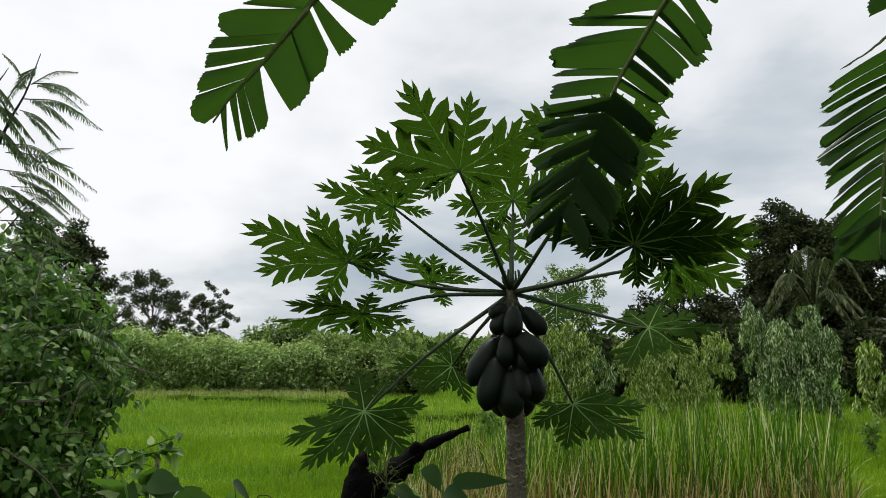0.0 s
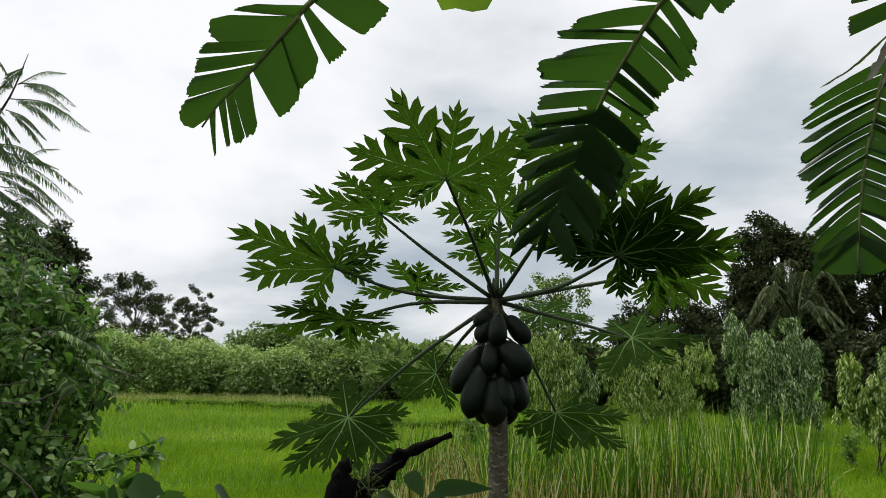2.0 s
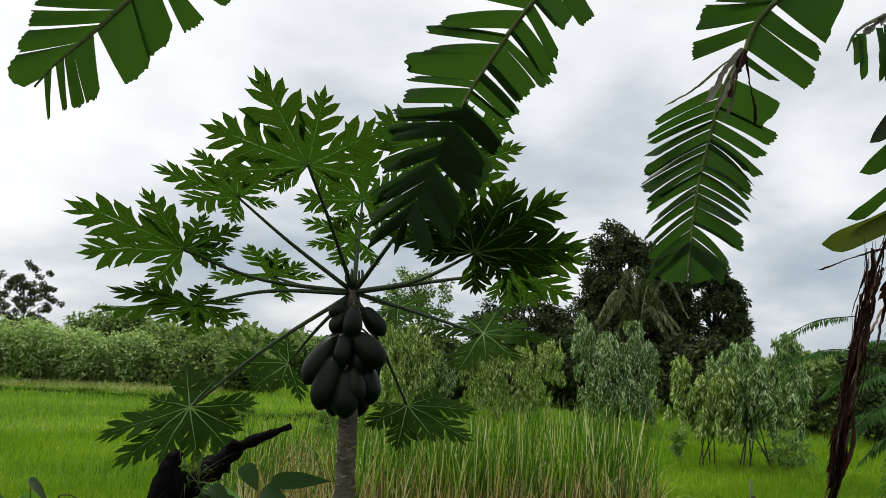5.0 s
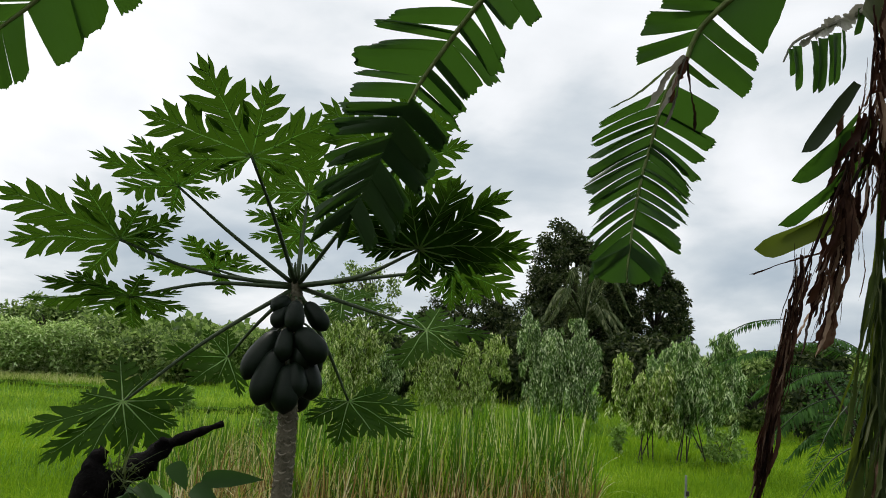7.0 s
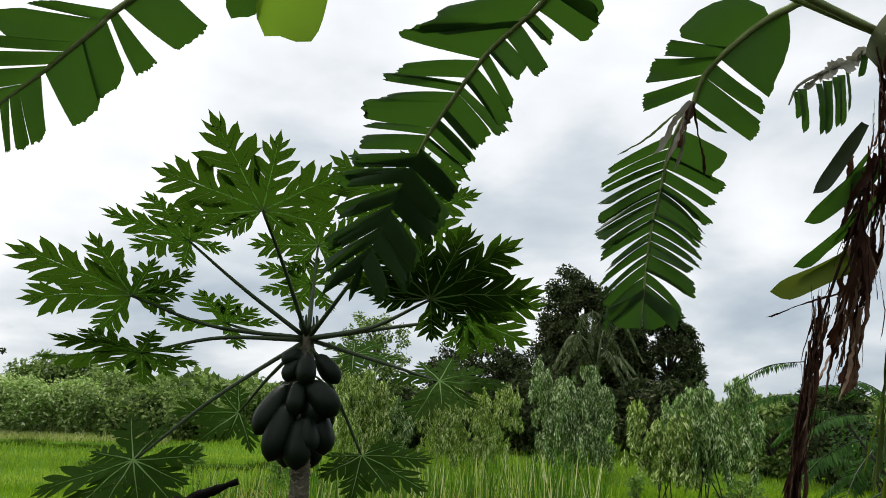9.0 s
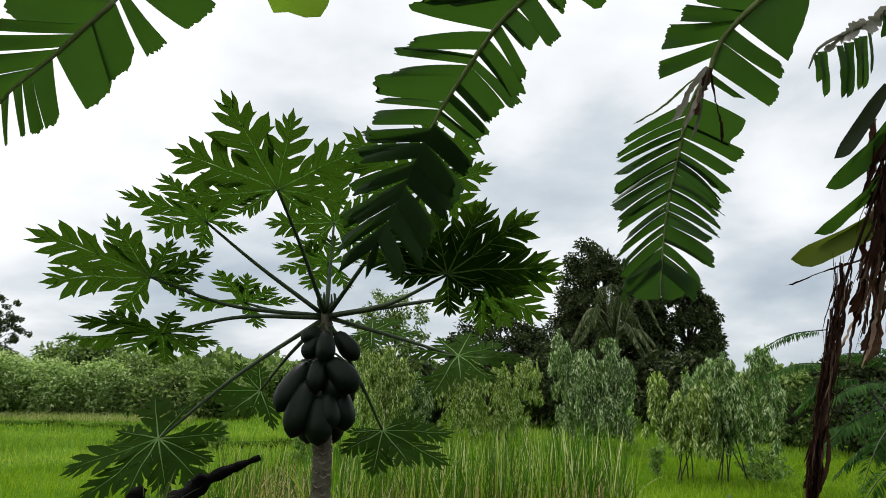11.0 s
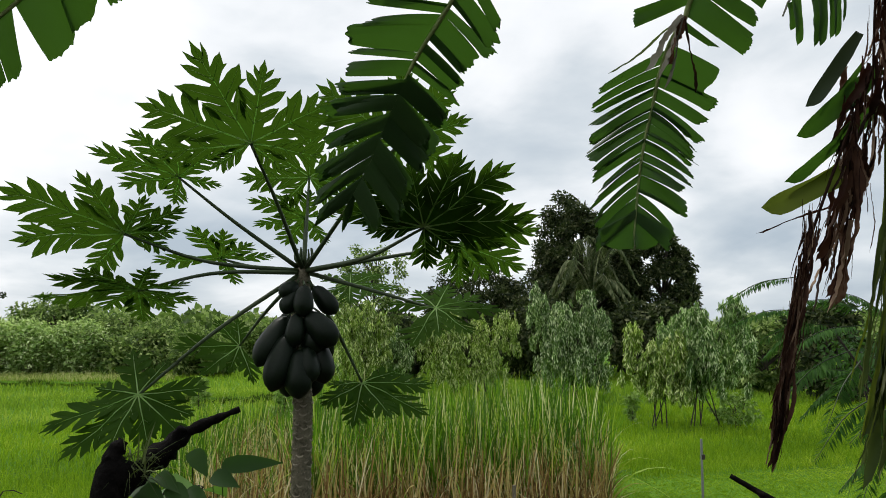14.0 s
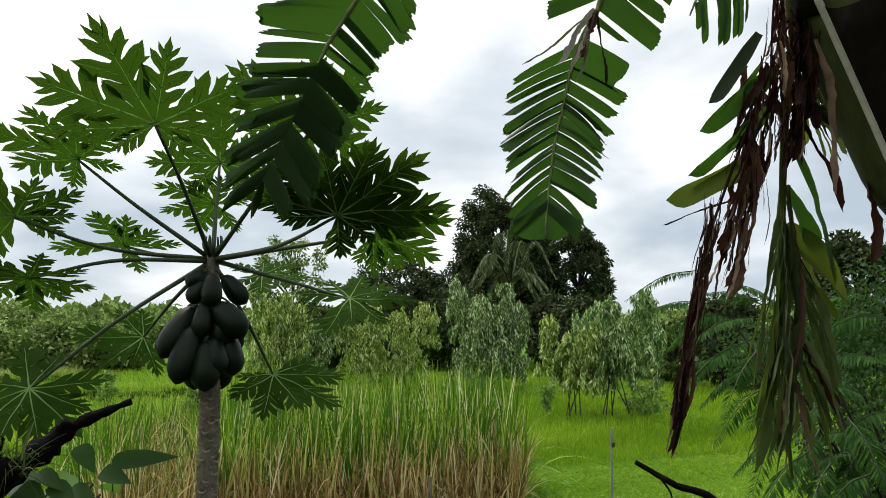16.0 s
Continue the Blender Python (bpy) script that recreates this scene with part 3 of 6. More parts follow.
tree("tree", "dark green tree behind the yard's far bushes", (20.321, 16.376, -0.800), 5.21, 3.06, M_DARKLEAF, 12000, 80, 0.22, 24, 0.1, 0.2)
tree("bush", "round dark shrub near the field's end", (19.135, 23.220, -0.800), 2.95, 2.35, M_FARLEAF, 6000, 50, 0.22, 25, 0.0, category="bush")
tree("bush", "dark shrub at the field's end", (19.329, 20.385, -0.800), 3.58, 2.82, M_DARKLEAF, 6000, 50, 0.22, 26, 0.0, category="bush")

WEEP = "young weeping tree with hanging grey-green narrow leaves"
tree("weeping_tree", WEEP, (4.609, 27.032, -0.800), 3.25, 3.12, M_WILLOW, 15614, 187, 0.155, 31, 0.12, 0.03, "weep", 4, 0.034, group="weeping trees")
tree("weeping_tree", WEEP, (8.158, 26.101, -0.800), 3.34, 3.82, M_WILLOW_WARM, 22554, 237, 0.155, 32, 0.12, 0.03, "weep", 4, 0.034, group="weeping trees")
tree("weeping_tree", "tall weeping tree with pale grey-green hanging leaves", (11.253, 23.526, -0.800), 4.24, 2.98, M_WILLOW, 27760, 300, 0.155, 33, 0.12, 0.035, "weep", 4, 0.032, group="weeping trees")
tree("weeping_tree", "small yellow-green weeping tree on several slim stems in grass", (9.99, 15.87, -0.800), 2.75, 1.55, M_WILLOW_WARM, 13500, 150, 0.14, 34, 0.28, 0.017, "weep", 5, 0.045, group="weeping trees")
tree("weeping_tree", "bright weeping tree with blue-green leaves on slim stems", (10.89, 15.58, -0.800), 3.38, 2.05, M_WILLOW_TEAL, 24000, 230, 0.14, 36, 0.26, 0.018, "weep", 6, 0.038, group="weeping trees")
tree("weeping_tree", WEEP, (4.047, 24.648, -0.800), 3.92, 2.50, M_WILLOW_WARM, 17350, 187, 0.155, 35, 0.12, 0.03, "weep", 4, 0.034, group="weeping trees")

tree("bush", "thin leafy bush beside the weeping tree", (11.80, 15.5, -0.800), 1.0, 1.15, M_MIDLEAF, 620, 30, 0.12, 71, 0.1, 0.012, stems=3, clump_r=0.10, category="bush")
tree("weed", "tall green weed standing alone in the short rice", (9.622, 16.641, -0.800), 1.0, 0.36, M_MIDLEAF, 240, 16, 0.13, 72, 0.0, 0.012, clump_r=0.12, category="weed")
tree("bush", "small dark shrub in the rice beside the papaya", (1.231, 20.004, -0.800), 0.84, 0.79, M_MIDLEAF, 1400, 26, 0.10, 73, 0.0, 0.015, clump_r=0.12, category="bush")
tree("bush", "small thin shrub growing on the field bank", (-1.104, 23.331, -0.800), 1.02, 0.52, M_MIDLEAF, 900, 22, 0.10, 74, 0.0, 0.012, clump_r=0.11, category="bush")


def hedge():
    for i, (at, h, w) in enumerate((( (-17.892, 41.290, -0.800), 3.32, 3.31 ), ( (-15.304, 41.786, -0.800), 3.20, 3.10 ), ( (-12.763, 42.108, -0.800), 2.88, 3.49 ), ( (-10.189, 41.776, -0.800), 2.43, 3.36 ), ( (-8.038, 41.733, -0.800), 2.49, 2.75 ))):
        tree("hedge_shrub", "tall pale green feathery shrub in a hedge row", at, h, w, M_HEDGE, 17000, 110, 0.165, 50 + i, 0.0, 0.04, "shoot", 5, 0.12, group="hedge row", category="shrub")


hedge()


def palm(base, h, w):
    rng = np.random.default_rng(77)
    t = thing("coconut_palm", base, "coconut palm with drooping grey-green fronds", "palm")
    bm = bmesh.new()
    top = Vector(base) + Vector((0.1, 0, h))
    tube(bm, spline([base, Vector(base) + Vector((0.2, 0, h * 0.5)), top], 8), taper(0.2, 0.13, 8), 8)
    part("trunk", bm, M_PALMBARK, t)
    for i in range(17):
        a = i * 2.4 + rng.uniform(-0.2, 0.2)
        lift = rng.uniform(0.2, 2.5)
        out = Vector((math.cos(a), math.sin(a), 0))
        L = w / 2 * rng.uniform(0.85, 1.15)
        line = spline([top, top + out * L * 0.5 + Vector((0, 0, lift * L * 0.45)), top + out * L * 0.95 + Vector((0, 0, lift * L * 0.28 - 0.42 * L))], 14)
        bm = bmesh.new()
        tube(bm, line, taper(0.05, 0.012, 14), 4)
        fr = part("frond", bm, M_PALM, t)
        q = np.array([p for p in spline(line, 60)])
        tg = unit(np.gradient(q, axis=0))
        sd = unit(np.cross(tg, [0, 0, 1.0]))
        c = np.repeat(q[6:], 2, 0)
        s = np.tile([1, -1], len(q) - 6)[:, None]
        d = np.repeat(sd[6:], 2, 0) * s + np.repeat(tg[6:], 2, 0) * 0.6 + np.array([0, 0, -0.7]) + rng.normal(0, 0.12, (len(c), 3))
        ln = 0.55 * np.repeat(np.sin(np.linspace(0.5, 2.9, len(q) - 6)), 2)
        tagged(part("leaflet", leaf_cloud(c, d, np.array([0, 0, 1.0]) + 0 * c, ln, 0.045), M_PALM, fr), kind="stuff")


palm((17.255, 33.836, -0.800), 4.35, 4.5)


# ---- reeds ----
def reeds():
    rng = np.random.default_rng(8)
    n = 9000
    x = rng.uniform(-0.9, 5.3, n)
    y = rng.uniform(8.6, 13.0, n)
    keep = (x < 0.53 * y + 0.1) & (x > -0.10 * y + 0.2 + rng.normal(0, 0.2, n)) & ((x < 0.46 * y) | (rng.uniform(0, 1, n) < 0.8))
    x, y = x[keep], y[keep]
    n = len(x)
    z = np.array([ground_height(a, b) for a, b in zip(x, y)])
    tuft = np.array([noise.noise((a * 1.3, b * 1.3, 5.0)) for a, b in zip(x, y)])
    h = rng.uniform(0.9, 1.68, n) * (1 + 0.35 * tuft) * np.where(x > 0.40 * y, 1.15, np.where(x < 0.08 * y, 0.82, 1.0))
    root = np.stack([x, y, z], 1)
    tip = root + np.stack([rng.normal(0, 0.13, n), rng.normal(0, 0.13, n), h], 1)
    bend = rng.normal(0, 0.19, (n, 2)) * np.where(rng.uniform(0, 1, n) < 0.22, 2.6, 0.7)[:, None]
    t = thing("reed_clump", (2.0, 10.5, FIELD), "tall green and yellowing reeds with dry straw at the base", "reeds")
    tagged(part("blade", blades(root, tip, rng.uniform(0.006, 0.024, n), bend, 8, rng), M_REED, t, "green to yellow reed blades"), kind="stuff")
    m = 10500
    x = rng.uniform(-0.4, 5.2, m)
    y = 8.2 + rng.uniform(0, 1, m) ** 1.3 * 4.0
    keep = (x < 0.53 * y + 0.1) & (x > -0.10 * y + 0.4)
    x, y = x[keep], y[keep]
    m = len(x)
    z = np.array([ground_height(a, b) for a, b in zip(x, y)])
    root = np.stack([x, y, z], 1)
    tip = root + np.stack([rng.normal(0, 0.1, m), rng.normal(0, 0.1, m), rng.uniform(0.4, 1.5, m) * rng.uniform(0.6, 1, m)], 1)
    tagged(part("straw", blades(root, tip, rng.uniform(0.005, 0.017, m), rng.normal(0, 0.2, (m, 2)) * np.where(rng.uniform(0, 1, m) < 0.3, 2.0, 0.6)[:, None], 6, rng), M_STRAW, t, "dry brown straw"), kind="stuff")


reeds()


def bank_weeds():
    """Rough grass and low broad weeds along the foot of the garden bank."""
    rng = np.random.default_rng(44)
    n = 5200
    x, y = rng.uniform(2.6, 8.0, n), rng.uniform(5.2, 8.6, n)
    tuft = np.array([noise.noise((a * 1.1, b * 1.1, 9.0)) for a, b in zip(x, y)])
    keep = tuft > -0.12 + 0.1 * rng.normal(size=n)
    x, y, tuft = x[keep], y[keep], tuft[keep]
    n = len(x)
    root = np.stack([x, y, [ground_height(a, b) for a, b in zip(x, y)]], 1)
    tip = root + np.stack([rng.normal(0, 0.07, n), rng.normal(0, 0.07, n), rng.uniform(0.05, 0.24, n) * (1 + tuft)], 1)
    t = thing("bank_weeds", (4.5, 7.0, FIELD), "rough yellowing grass and low weeds on the bank", "weeds", kind="stuff")
    part("grass", blades(root, tip, rng.uniform(0.003, 0.008, n), rng.normal(0, 0.08, (n, 2)), 3, rng), M_RICE, t, "yellow-green grass blades")
    m = 1500
    k = rng.integers(0, n, m)
    c = root[k] + np.stack([rng.normal(0, 0.05, m), rng.normal(0, 0.05, m), rng.uniform(0.03, 0.14, m)], 1)
    d = np.stack([rng.normal(0, 1, m), rng.normal(0, 1, m), rng.normal(0.2, 0.3, m)], 1)
    part("foliage", leaf_cloud(c, d, np.array([0, 0, 1.0]) + rng.normal(0, 0.3, (m, 3)), rng.uniform(0.03, 0.08, m), 0.012), M_MIDLEAF, t, "small light green weed leaves")


bank_weeds()


# ---- papaya ----
CROWN = Vector((0.357, 3.770, 1.918))


# side lobes of one main lobe: where each leaves the midrib and returns to it, and (along, out) of its pointed tip
SIDE_LOBES = ((0.25, 0.425, 0.53, 0.21), (0.455, 0.625, 0.74, 0.275), (0.655, 0.795, 0.90, 0.215), (0.82, 0.90, 0.985, 0.10))


def papaya_lobe(bm, ang, length, notch_l, notch_r, place, seed, lift, room):
    """One main lobe with pointed side lobes, laid out flat and then placed in space."""
    rng = random.Random(seed)
    ax = (math.cos(ang), math.sin(ang))
    sd = (-ax[1], ax[0])
    tilt, sink = rng.uniform(-0.16, 0.16), rng.uniform(-0.05, 0.22)
    L = length

    def at(s, o):
        rise = lift * min(1, max(0, (s - 0.3) * 4))
        return place((ax[0] * s + sd[0] * o) * L, (ax[1] * s + sd[1] * o) * L, (tilt * o - sink * abs(o) + rise) * L)

    veins = []
    for sign, notch, slim in ((1, notch_l, room[1]), (-1, notch_r, room[0])):
        rim, spine = [place(*notch)], [0.2]
        shift = rng.uniform(-0.035, 0.035)
        for j, (b0, b1, s, o) in enumerate(SIDE_LOBES):
            grow = rng.uniform(0.75, 1.15)
            move = shift * (1 - b0)
            b0, b1 = b0 + move, b1 + move
            waist = (0.062 - 0.028 * b0) * rng.uniform(0.8, 1.3)
            root, end = (b0, waist), (b1, waist)
            tip = (s + move + rng.uniform(-0.025, 0.035), o * grow * slim)
            run = math.hypot(tip[0] - b0, tip[1] - waist)
            back = (-(tip[1] - waist) / run, (tip[0] - b0) / run)
            edge = [(b0 - 0.012, waist, 0.0)] * (j > 0)
            tooth = j in (1, 2) and rng.random() < 0.65
            for f, b in ((0.2, 0.05), (0.42, 0.11), (0.64, 0.12), (0.84, 0.07)):
                edge.append((b0 + (tip[0] - b0) * f + back[0] * b * run, waist + (tip[1] - waist) * f + back[1] * b * run, f * 0.5))
                if f == 0.42 and tooth:
                    edge.append((b0 + (tip[0] - b0) * 0.70 + back[0] * 0.24 * run, waist + (tip[1] - waist) * 0.70 + back[1] * 0.24 * run, 0.28))
            edge.append((tip[0] + 0.015, tip[1] + 0.008, 0.5))
            for f, b in ((0.14, 0.03), (0.36, 0.085), (0.6, 0.085), (0.82, 0.035)):
                edge.append((tip[0] + (b1 - tip[0]) * f + b * run, tip[1] + (waist - tip[1]) * f + 0.2 * b * run, 0.5 + 0.5 * f))
            edge.append((b1 + 0.006, waist * 0.95, 1.0))
            for es, eo, f in edge:
                rim.append(at(es, sign * eo))
                spine.append(b0 - 0.02 + (b1 - b0) * f)
            veins.append(((b0 + 0.02, 0.0), (tip[0] - 0.02, sign * tip[1] * 0.93)))
        for s, o in ((0.925, 0.040), (0.96, 0.042), (1.01, 0.018)):
            rim.append(at(s, sign * o))
            spine.append(s - 0.02)
        rim.append(at(1.07, 0))
        spine.append(2)
        h = bm.verts.new(place(0, 0))
        prev_v, prev_b, last = None, None, 0.0
        for b, q in zip(rim, spine):
            if q < 2:
                q = last = max(q, last + 0.002)
            v = bm.verts.new(at(q, sign * 0.0032 * (1 - min(q, 1)) / L)) if q < 2 else None
            e = bm.verts.new(b)
            f = (h, e, v) if prev_v is None else (prev_v, prev_b, e) if v is None else (prev_v, prev_b, e, v)
            bm.faces.new(f if sign < 0 else f[::-1])
            prev_v, prev_b = v, e
    return [(at(*a), at(*b)) for a, b in veins]


def papaya_leaf(tree_ob, hub, nrm, lobes, bow, seed):
    """hub: where the stalk meets the blade; nrm: the blade's upper side; lobes: (degrees round the hub, metres) from one side of the stalk to the other."""
    hub, nrm = Vector(hub), Vector(nrm).normalized()
    rng = random.Random(seed)
    u = nrm.cross(Vector((0, 1, 0))).normalized()
    v = nrm.cross(u)
    r = max(l for a, l in lobes)

    def place(a, b, lift=0.0):
        q = math.hypot(a, b) / r
        return hub + u * a + v * b + nrm * (lift + 0.045 * r * q - 0.05 * r * q * q + 0.02 * r * math.sin(9 * a / r + seed) * q)

    order = [(math.radians(a), l / 1.06) for a, l in lobes]
    bm = bmesh.new()
    notch = []
    for (a0, l0), (a1, l1) in zip(order, order[1:]):
        m, d = (a0 + a1) / 2, rng.uniform(0.20, 0.28) * min(l0, l1) * (1 if a1 - a0 < 0.9 else 0.7)
        notch.append((math.cos(m) * d, math.sin(m) * d))
    a0, a1 = order[0][0] - 0.35, order[-1][0] + 0.35
    notch = [(math.cos(a0) * 0.1 * r, math.sin(a0) * 0.1 * r)] + notch + [(math.cos(a1) * 0.1 * r, math.sin(a1) * 0.1 * r)]
    # crowded lobes keep their side lobes short
    spare = [1.0] + [min(1.0, max(0.6, 3.1 * math.tan(min(1.2, a1 - a0) / 2))) for (a0, l0), (a1, l1) in zip(order, order[1:])] + [1.0]
    ribs, lifts = [], []
    for i, (a, l) in enumerate(order):
        lifts.append((0.03 if i % 2 else -0.03) + rng.uniform(-0.02, 0.02))
        ribs.append(papaya_lobe(bm, a, l, notch[i + 1], notch[i], place, seed * 31 + i, lifts[-1], spare[i:i + 2]))
    bmesh.ops.remove_doubles(bm, verts=bm.verts, dist=0.0008)
    leaf = part("leaf", bm, M_PAPAYA, tree_ob)
    for (a, l), side_veins, lift in zip(order, ribs, lifts):
        vb = bmesh.new()
        line = [place(math.cos(a) * l * s, math.sin(a) * l * s, lift * l * min(1, max(0, (s - 0.3) * 4))) - nrm * 0.001 for s in (0.0, 0.15, 0.3, 0.42, 0.55, 0.75, 0.97)]
        tube(vb, line, taper(0.0048, 0.001, 7), 4)
        for p, q in side_veins:
            tube(vb, [p - nrm * 0.002, p.lerp(q, 0.5) - nrm * 0.002, q - nrm * 0.002], [0.0022, 0.0015, 0.0006], 3)
        part("vein", vb, M_VEIN, leaf, "pale green raised vein")
    # the stalk runs from the crown, a little bowed, and bends into the blade
    pb = bmesh.new()
    root = CROWN + (hub - CROWN).normalized() * 0.035 + Vector((0, 0, -0.02))
    mid = root.lerp(hub, 0.55) + Vector((0, 0, bow * (hub - root).length))
    line = spline([root, mid, hub - nrm * 0.006], 12)
    tube(pb, line, taper(0.0125, 0.006, 12), 7)
    smooth(part("leaf_stalk", pb, M_PETIOLE, tree_ob, "long green hollow leaf stalk"))


def papaya_leaves(t):
    count = itertools.count(3)

    def leaf(hub, nrm, lobes, bow, seed=None):
        papaya_leaf(t, hub, nrm, lobes, bow, seed or next(count))

    leaf((0.073, 3.151, 2.395), (-0.03, 0.71, 0.71), ((-38, 0.22), (-11, 0.42), (23, 0.48), (62, 0.49), (98, 0.39), (149, 0.42), (190, 0.33), (225, 0.22)), 0.02)
    leaf((-0.460, 3.494, 2.030), (-0.07, 0.60, 0.79), ((-54, 0.32), (-3, 0.47), (38, 0.55), (70, 0.39), (117, 0.26), (154, 0.31), (180, 0.24), (217, 0.23)), -0.06)
    leaf((-0.254, 3.668, 2.337), (0.19, 0.40, 0.90), ((-86, 0.25), (-38, 0.37), (7, 0.43), (50, 0.35), (85, 0.32), (119, 0.28), (177, 0.21)), -0.02)
    leaf((-0.390, 3.474, 1.777), (0.01, 0.33, 0.94), ((-154, 0.28), (-110, 0.34), (-88, 0.39), (-59, 0.37), (-14, 0.48), (18, 0.38), (47, 0.33), (107, 0.25), (155, 0.26)), 0.05)
    leaf((-0.064, 4.281, 2.005), (0.07, 0.40, 0.91), ((-107, 0.31), (-22, 0.42), (66, 0.38), (90, 0.31), (126, 0.28), (169, 0.31)), -0.03)
    leaf((0.390, 3.945, 2.428), (0.07, 0.81, 0.58), ((-58, 0.24), (-13, 0.38), (28, 0.27), (82, 0.42), (135, 0.31), (182, 0.34), (217, 0.26)), 0)
    leaf((0.389, 4.134, 2.234), (0.19, 0.40, 0.90), ((-127, 0.28), (-80, 0.36), (-38, 0.35), (6, 0.34), (40, 0.26), (86, 0.27), (138, 0.21)), 0.02)
    leaf((0.689, 3.019, 2.406), (0.04, 0.71, 0.70), ((-11, 0.29), (30, 0.44), (82, 0.37), (120, 0.37), (149, 0.34), (198, 0.34), (270, 0.25)), 0.02)
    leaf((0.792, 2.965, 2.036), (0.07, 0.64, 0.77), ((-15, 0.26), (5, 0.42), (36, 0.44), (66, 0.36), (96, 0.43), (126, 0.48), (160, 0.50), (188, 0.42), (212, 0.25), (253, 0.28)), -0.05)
    leaf((1.024, 3.218, 1.996), (-0.04, 0.61, 0.79), ((-245, 0.26), (-195, 0.40), (-155, 0.42), (-128, 0.36), (-101, 0.31), (-82, 0.23)), 0)
    leaf((0.966, 3.414, 1.707), (-0.16, -0.43, 0.89), ((54, 0.37), (75, 0.34), (106, 0.31), (146, 0.35), (194, 0.27), (238, 0.28), (277, 0.26), (329, 0.26)), 0)
    leaf((-0.380, 3.568, 1.310), (-0.26, -0.61, 0.74), ((-131, 0.24), (-91, 0.32), (-40, 0.24), (4, 0.42), (33, 0.41), (65, 0.35), (92, 0.37), (113, 0.43), (130, 0.34), (155, 0.34)), 0.03)
    leaf((0.052, 4.199, 1.513), (0.26, -0.66, 0.71), ((-73, 0.24), (-33, 0.23), (29, 0.37), (68, 0.35), (90, 0.23), (120, 0.29)), 0.03)
    leaf((0.687, 3.880, 1.323), (-0.06, -0.49, 0.87), ((-5, 0.20), (40, 0.32), (73, 0.37), (104, 0.37), (133, 0.43), (167, 0.38), (203, 0.27)), 0.03)
    # hidden copy of the ninth leaf, added behind it to block light and darken it
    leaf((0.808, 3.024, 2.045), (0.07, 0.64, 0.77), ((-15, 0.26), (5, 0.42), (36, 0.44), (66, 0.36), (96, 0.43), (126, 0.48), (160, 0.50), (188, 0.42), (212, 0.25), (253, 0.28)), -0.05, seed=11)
    leaf((0.665, 4.240, 1.865), (-0.07, -0.38, 0.92), ((-280, 0.30), (-239, 0.28), (-194, 0.29), (-143, 0.27), (-100, 0.26), (-51, 0.25), (36, 0.25)), 0)


def fruit_mesh(length, width, seed):
    bm = bmesh.new()
    rng = random.Random(seed)
    prof = [(0.0, 0.10), (0.05, 0.42), (0.16, 0.70), (0.32, 0.86), (0.5, 0.97), (0.66, 1.0), (0.8, 0.88), (0.91, 0.6), (0.98, 0.22), (1.0, 0.04)]
    seg = 15
    rings = []
    for s, w in prof:
        rings.append([bm.verts.new((math.cos(2 * math.pi * k / seg) * w * width / 2 * (1 + 0.05 * math.cos(10 * math.pi * k / seg)), math.sin(2 * math.pi * k / seg) * w * width / 2 * (1 + 0.05 * math.cos(10 * math.pi * k / seg)), -s * length)) for k in range(seg)])
    for r0, r1 in zip(rings, rings[1:]):
        for k in range(seg):
            bm.faces.new((r0[k], r1[k], r1[(k + 1) % seg], r0[(k + 1) % seg]))
    bm.faces.new(rings[0])
    bm.faces.new(rings[-1][::-1])
    return bm


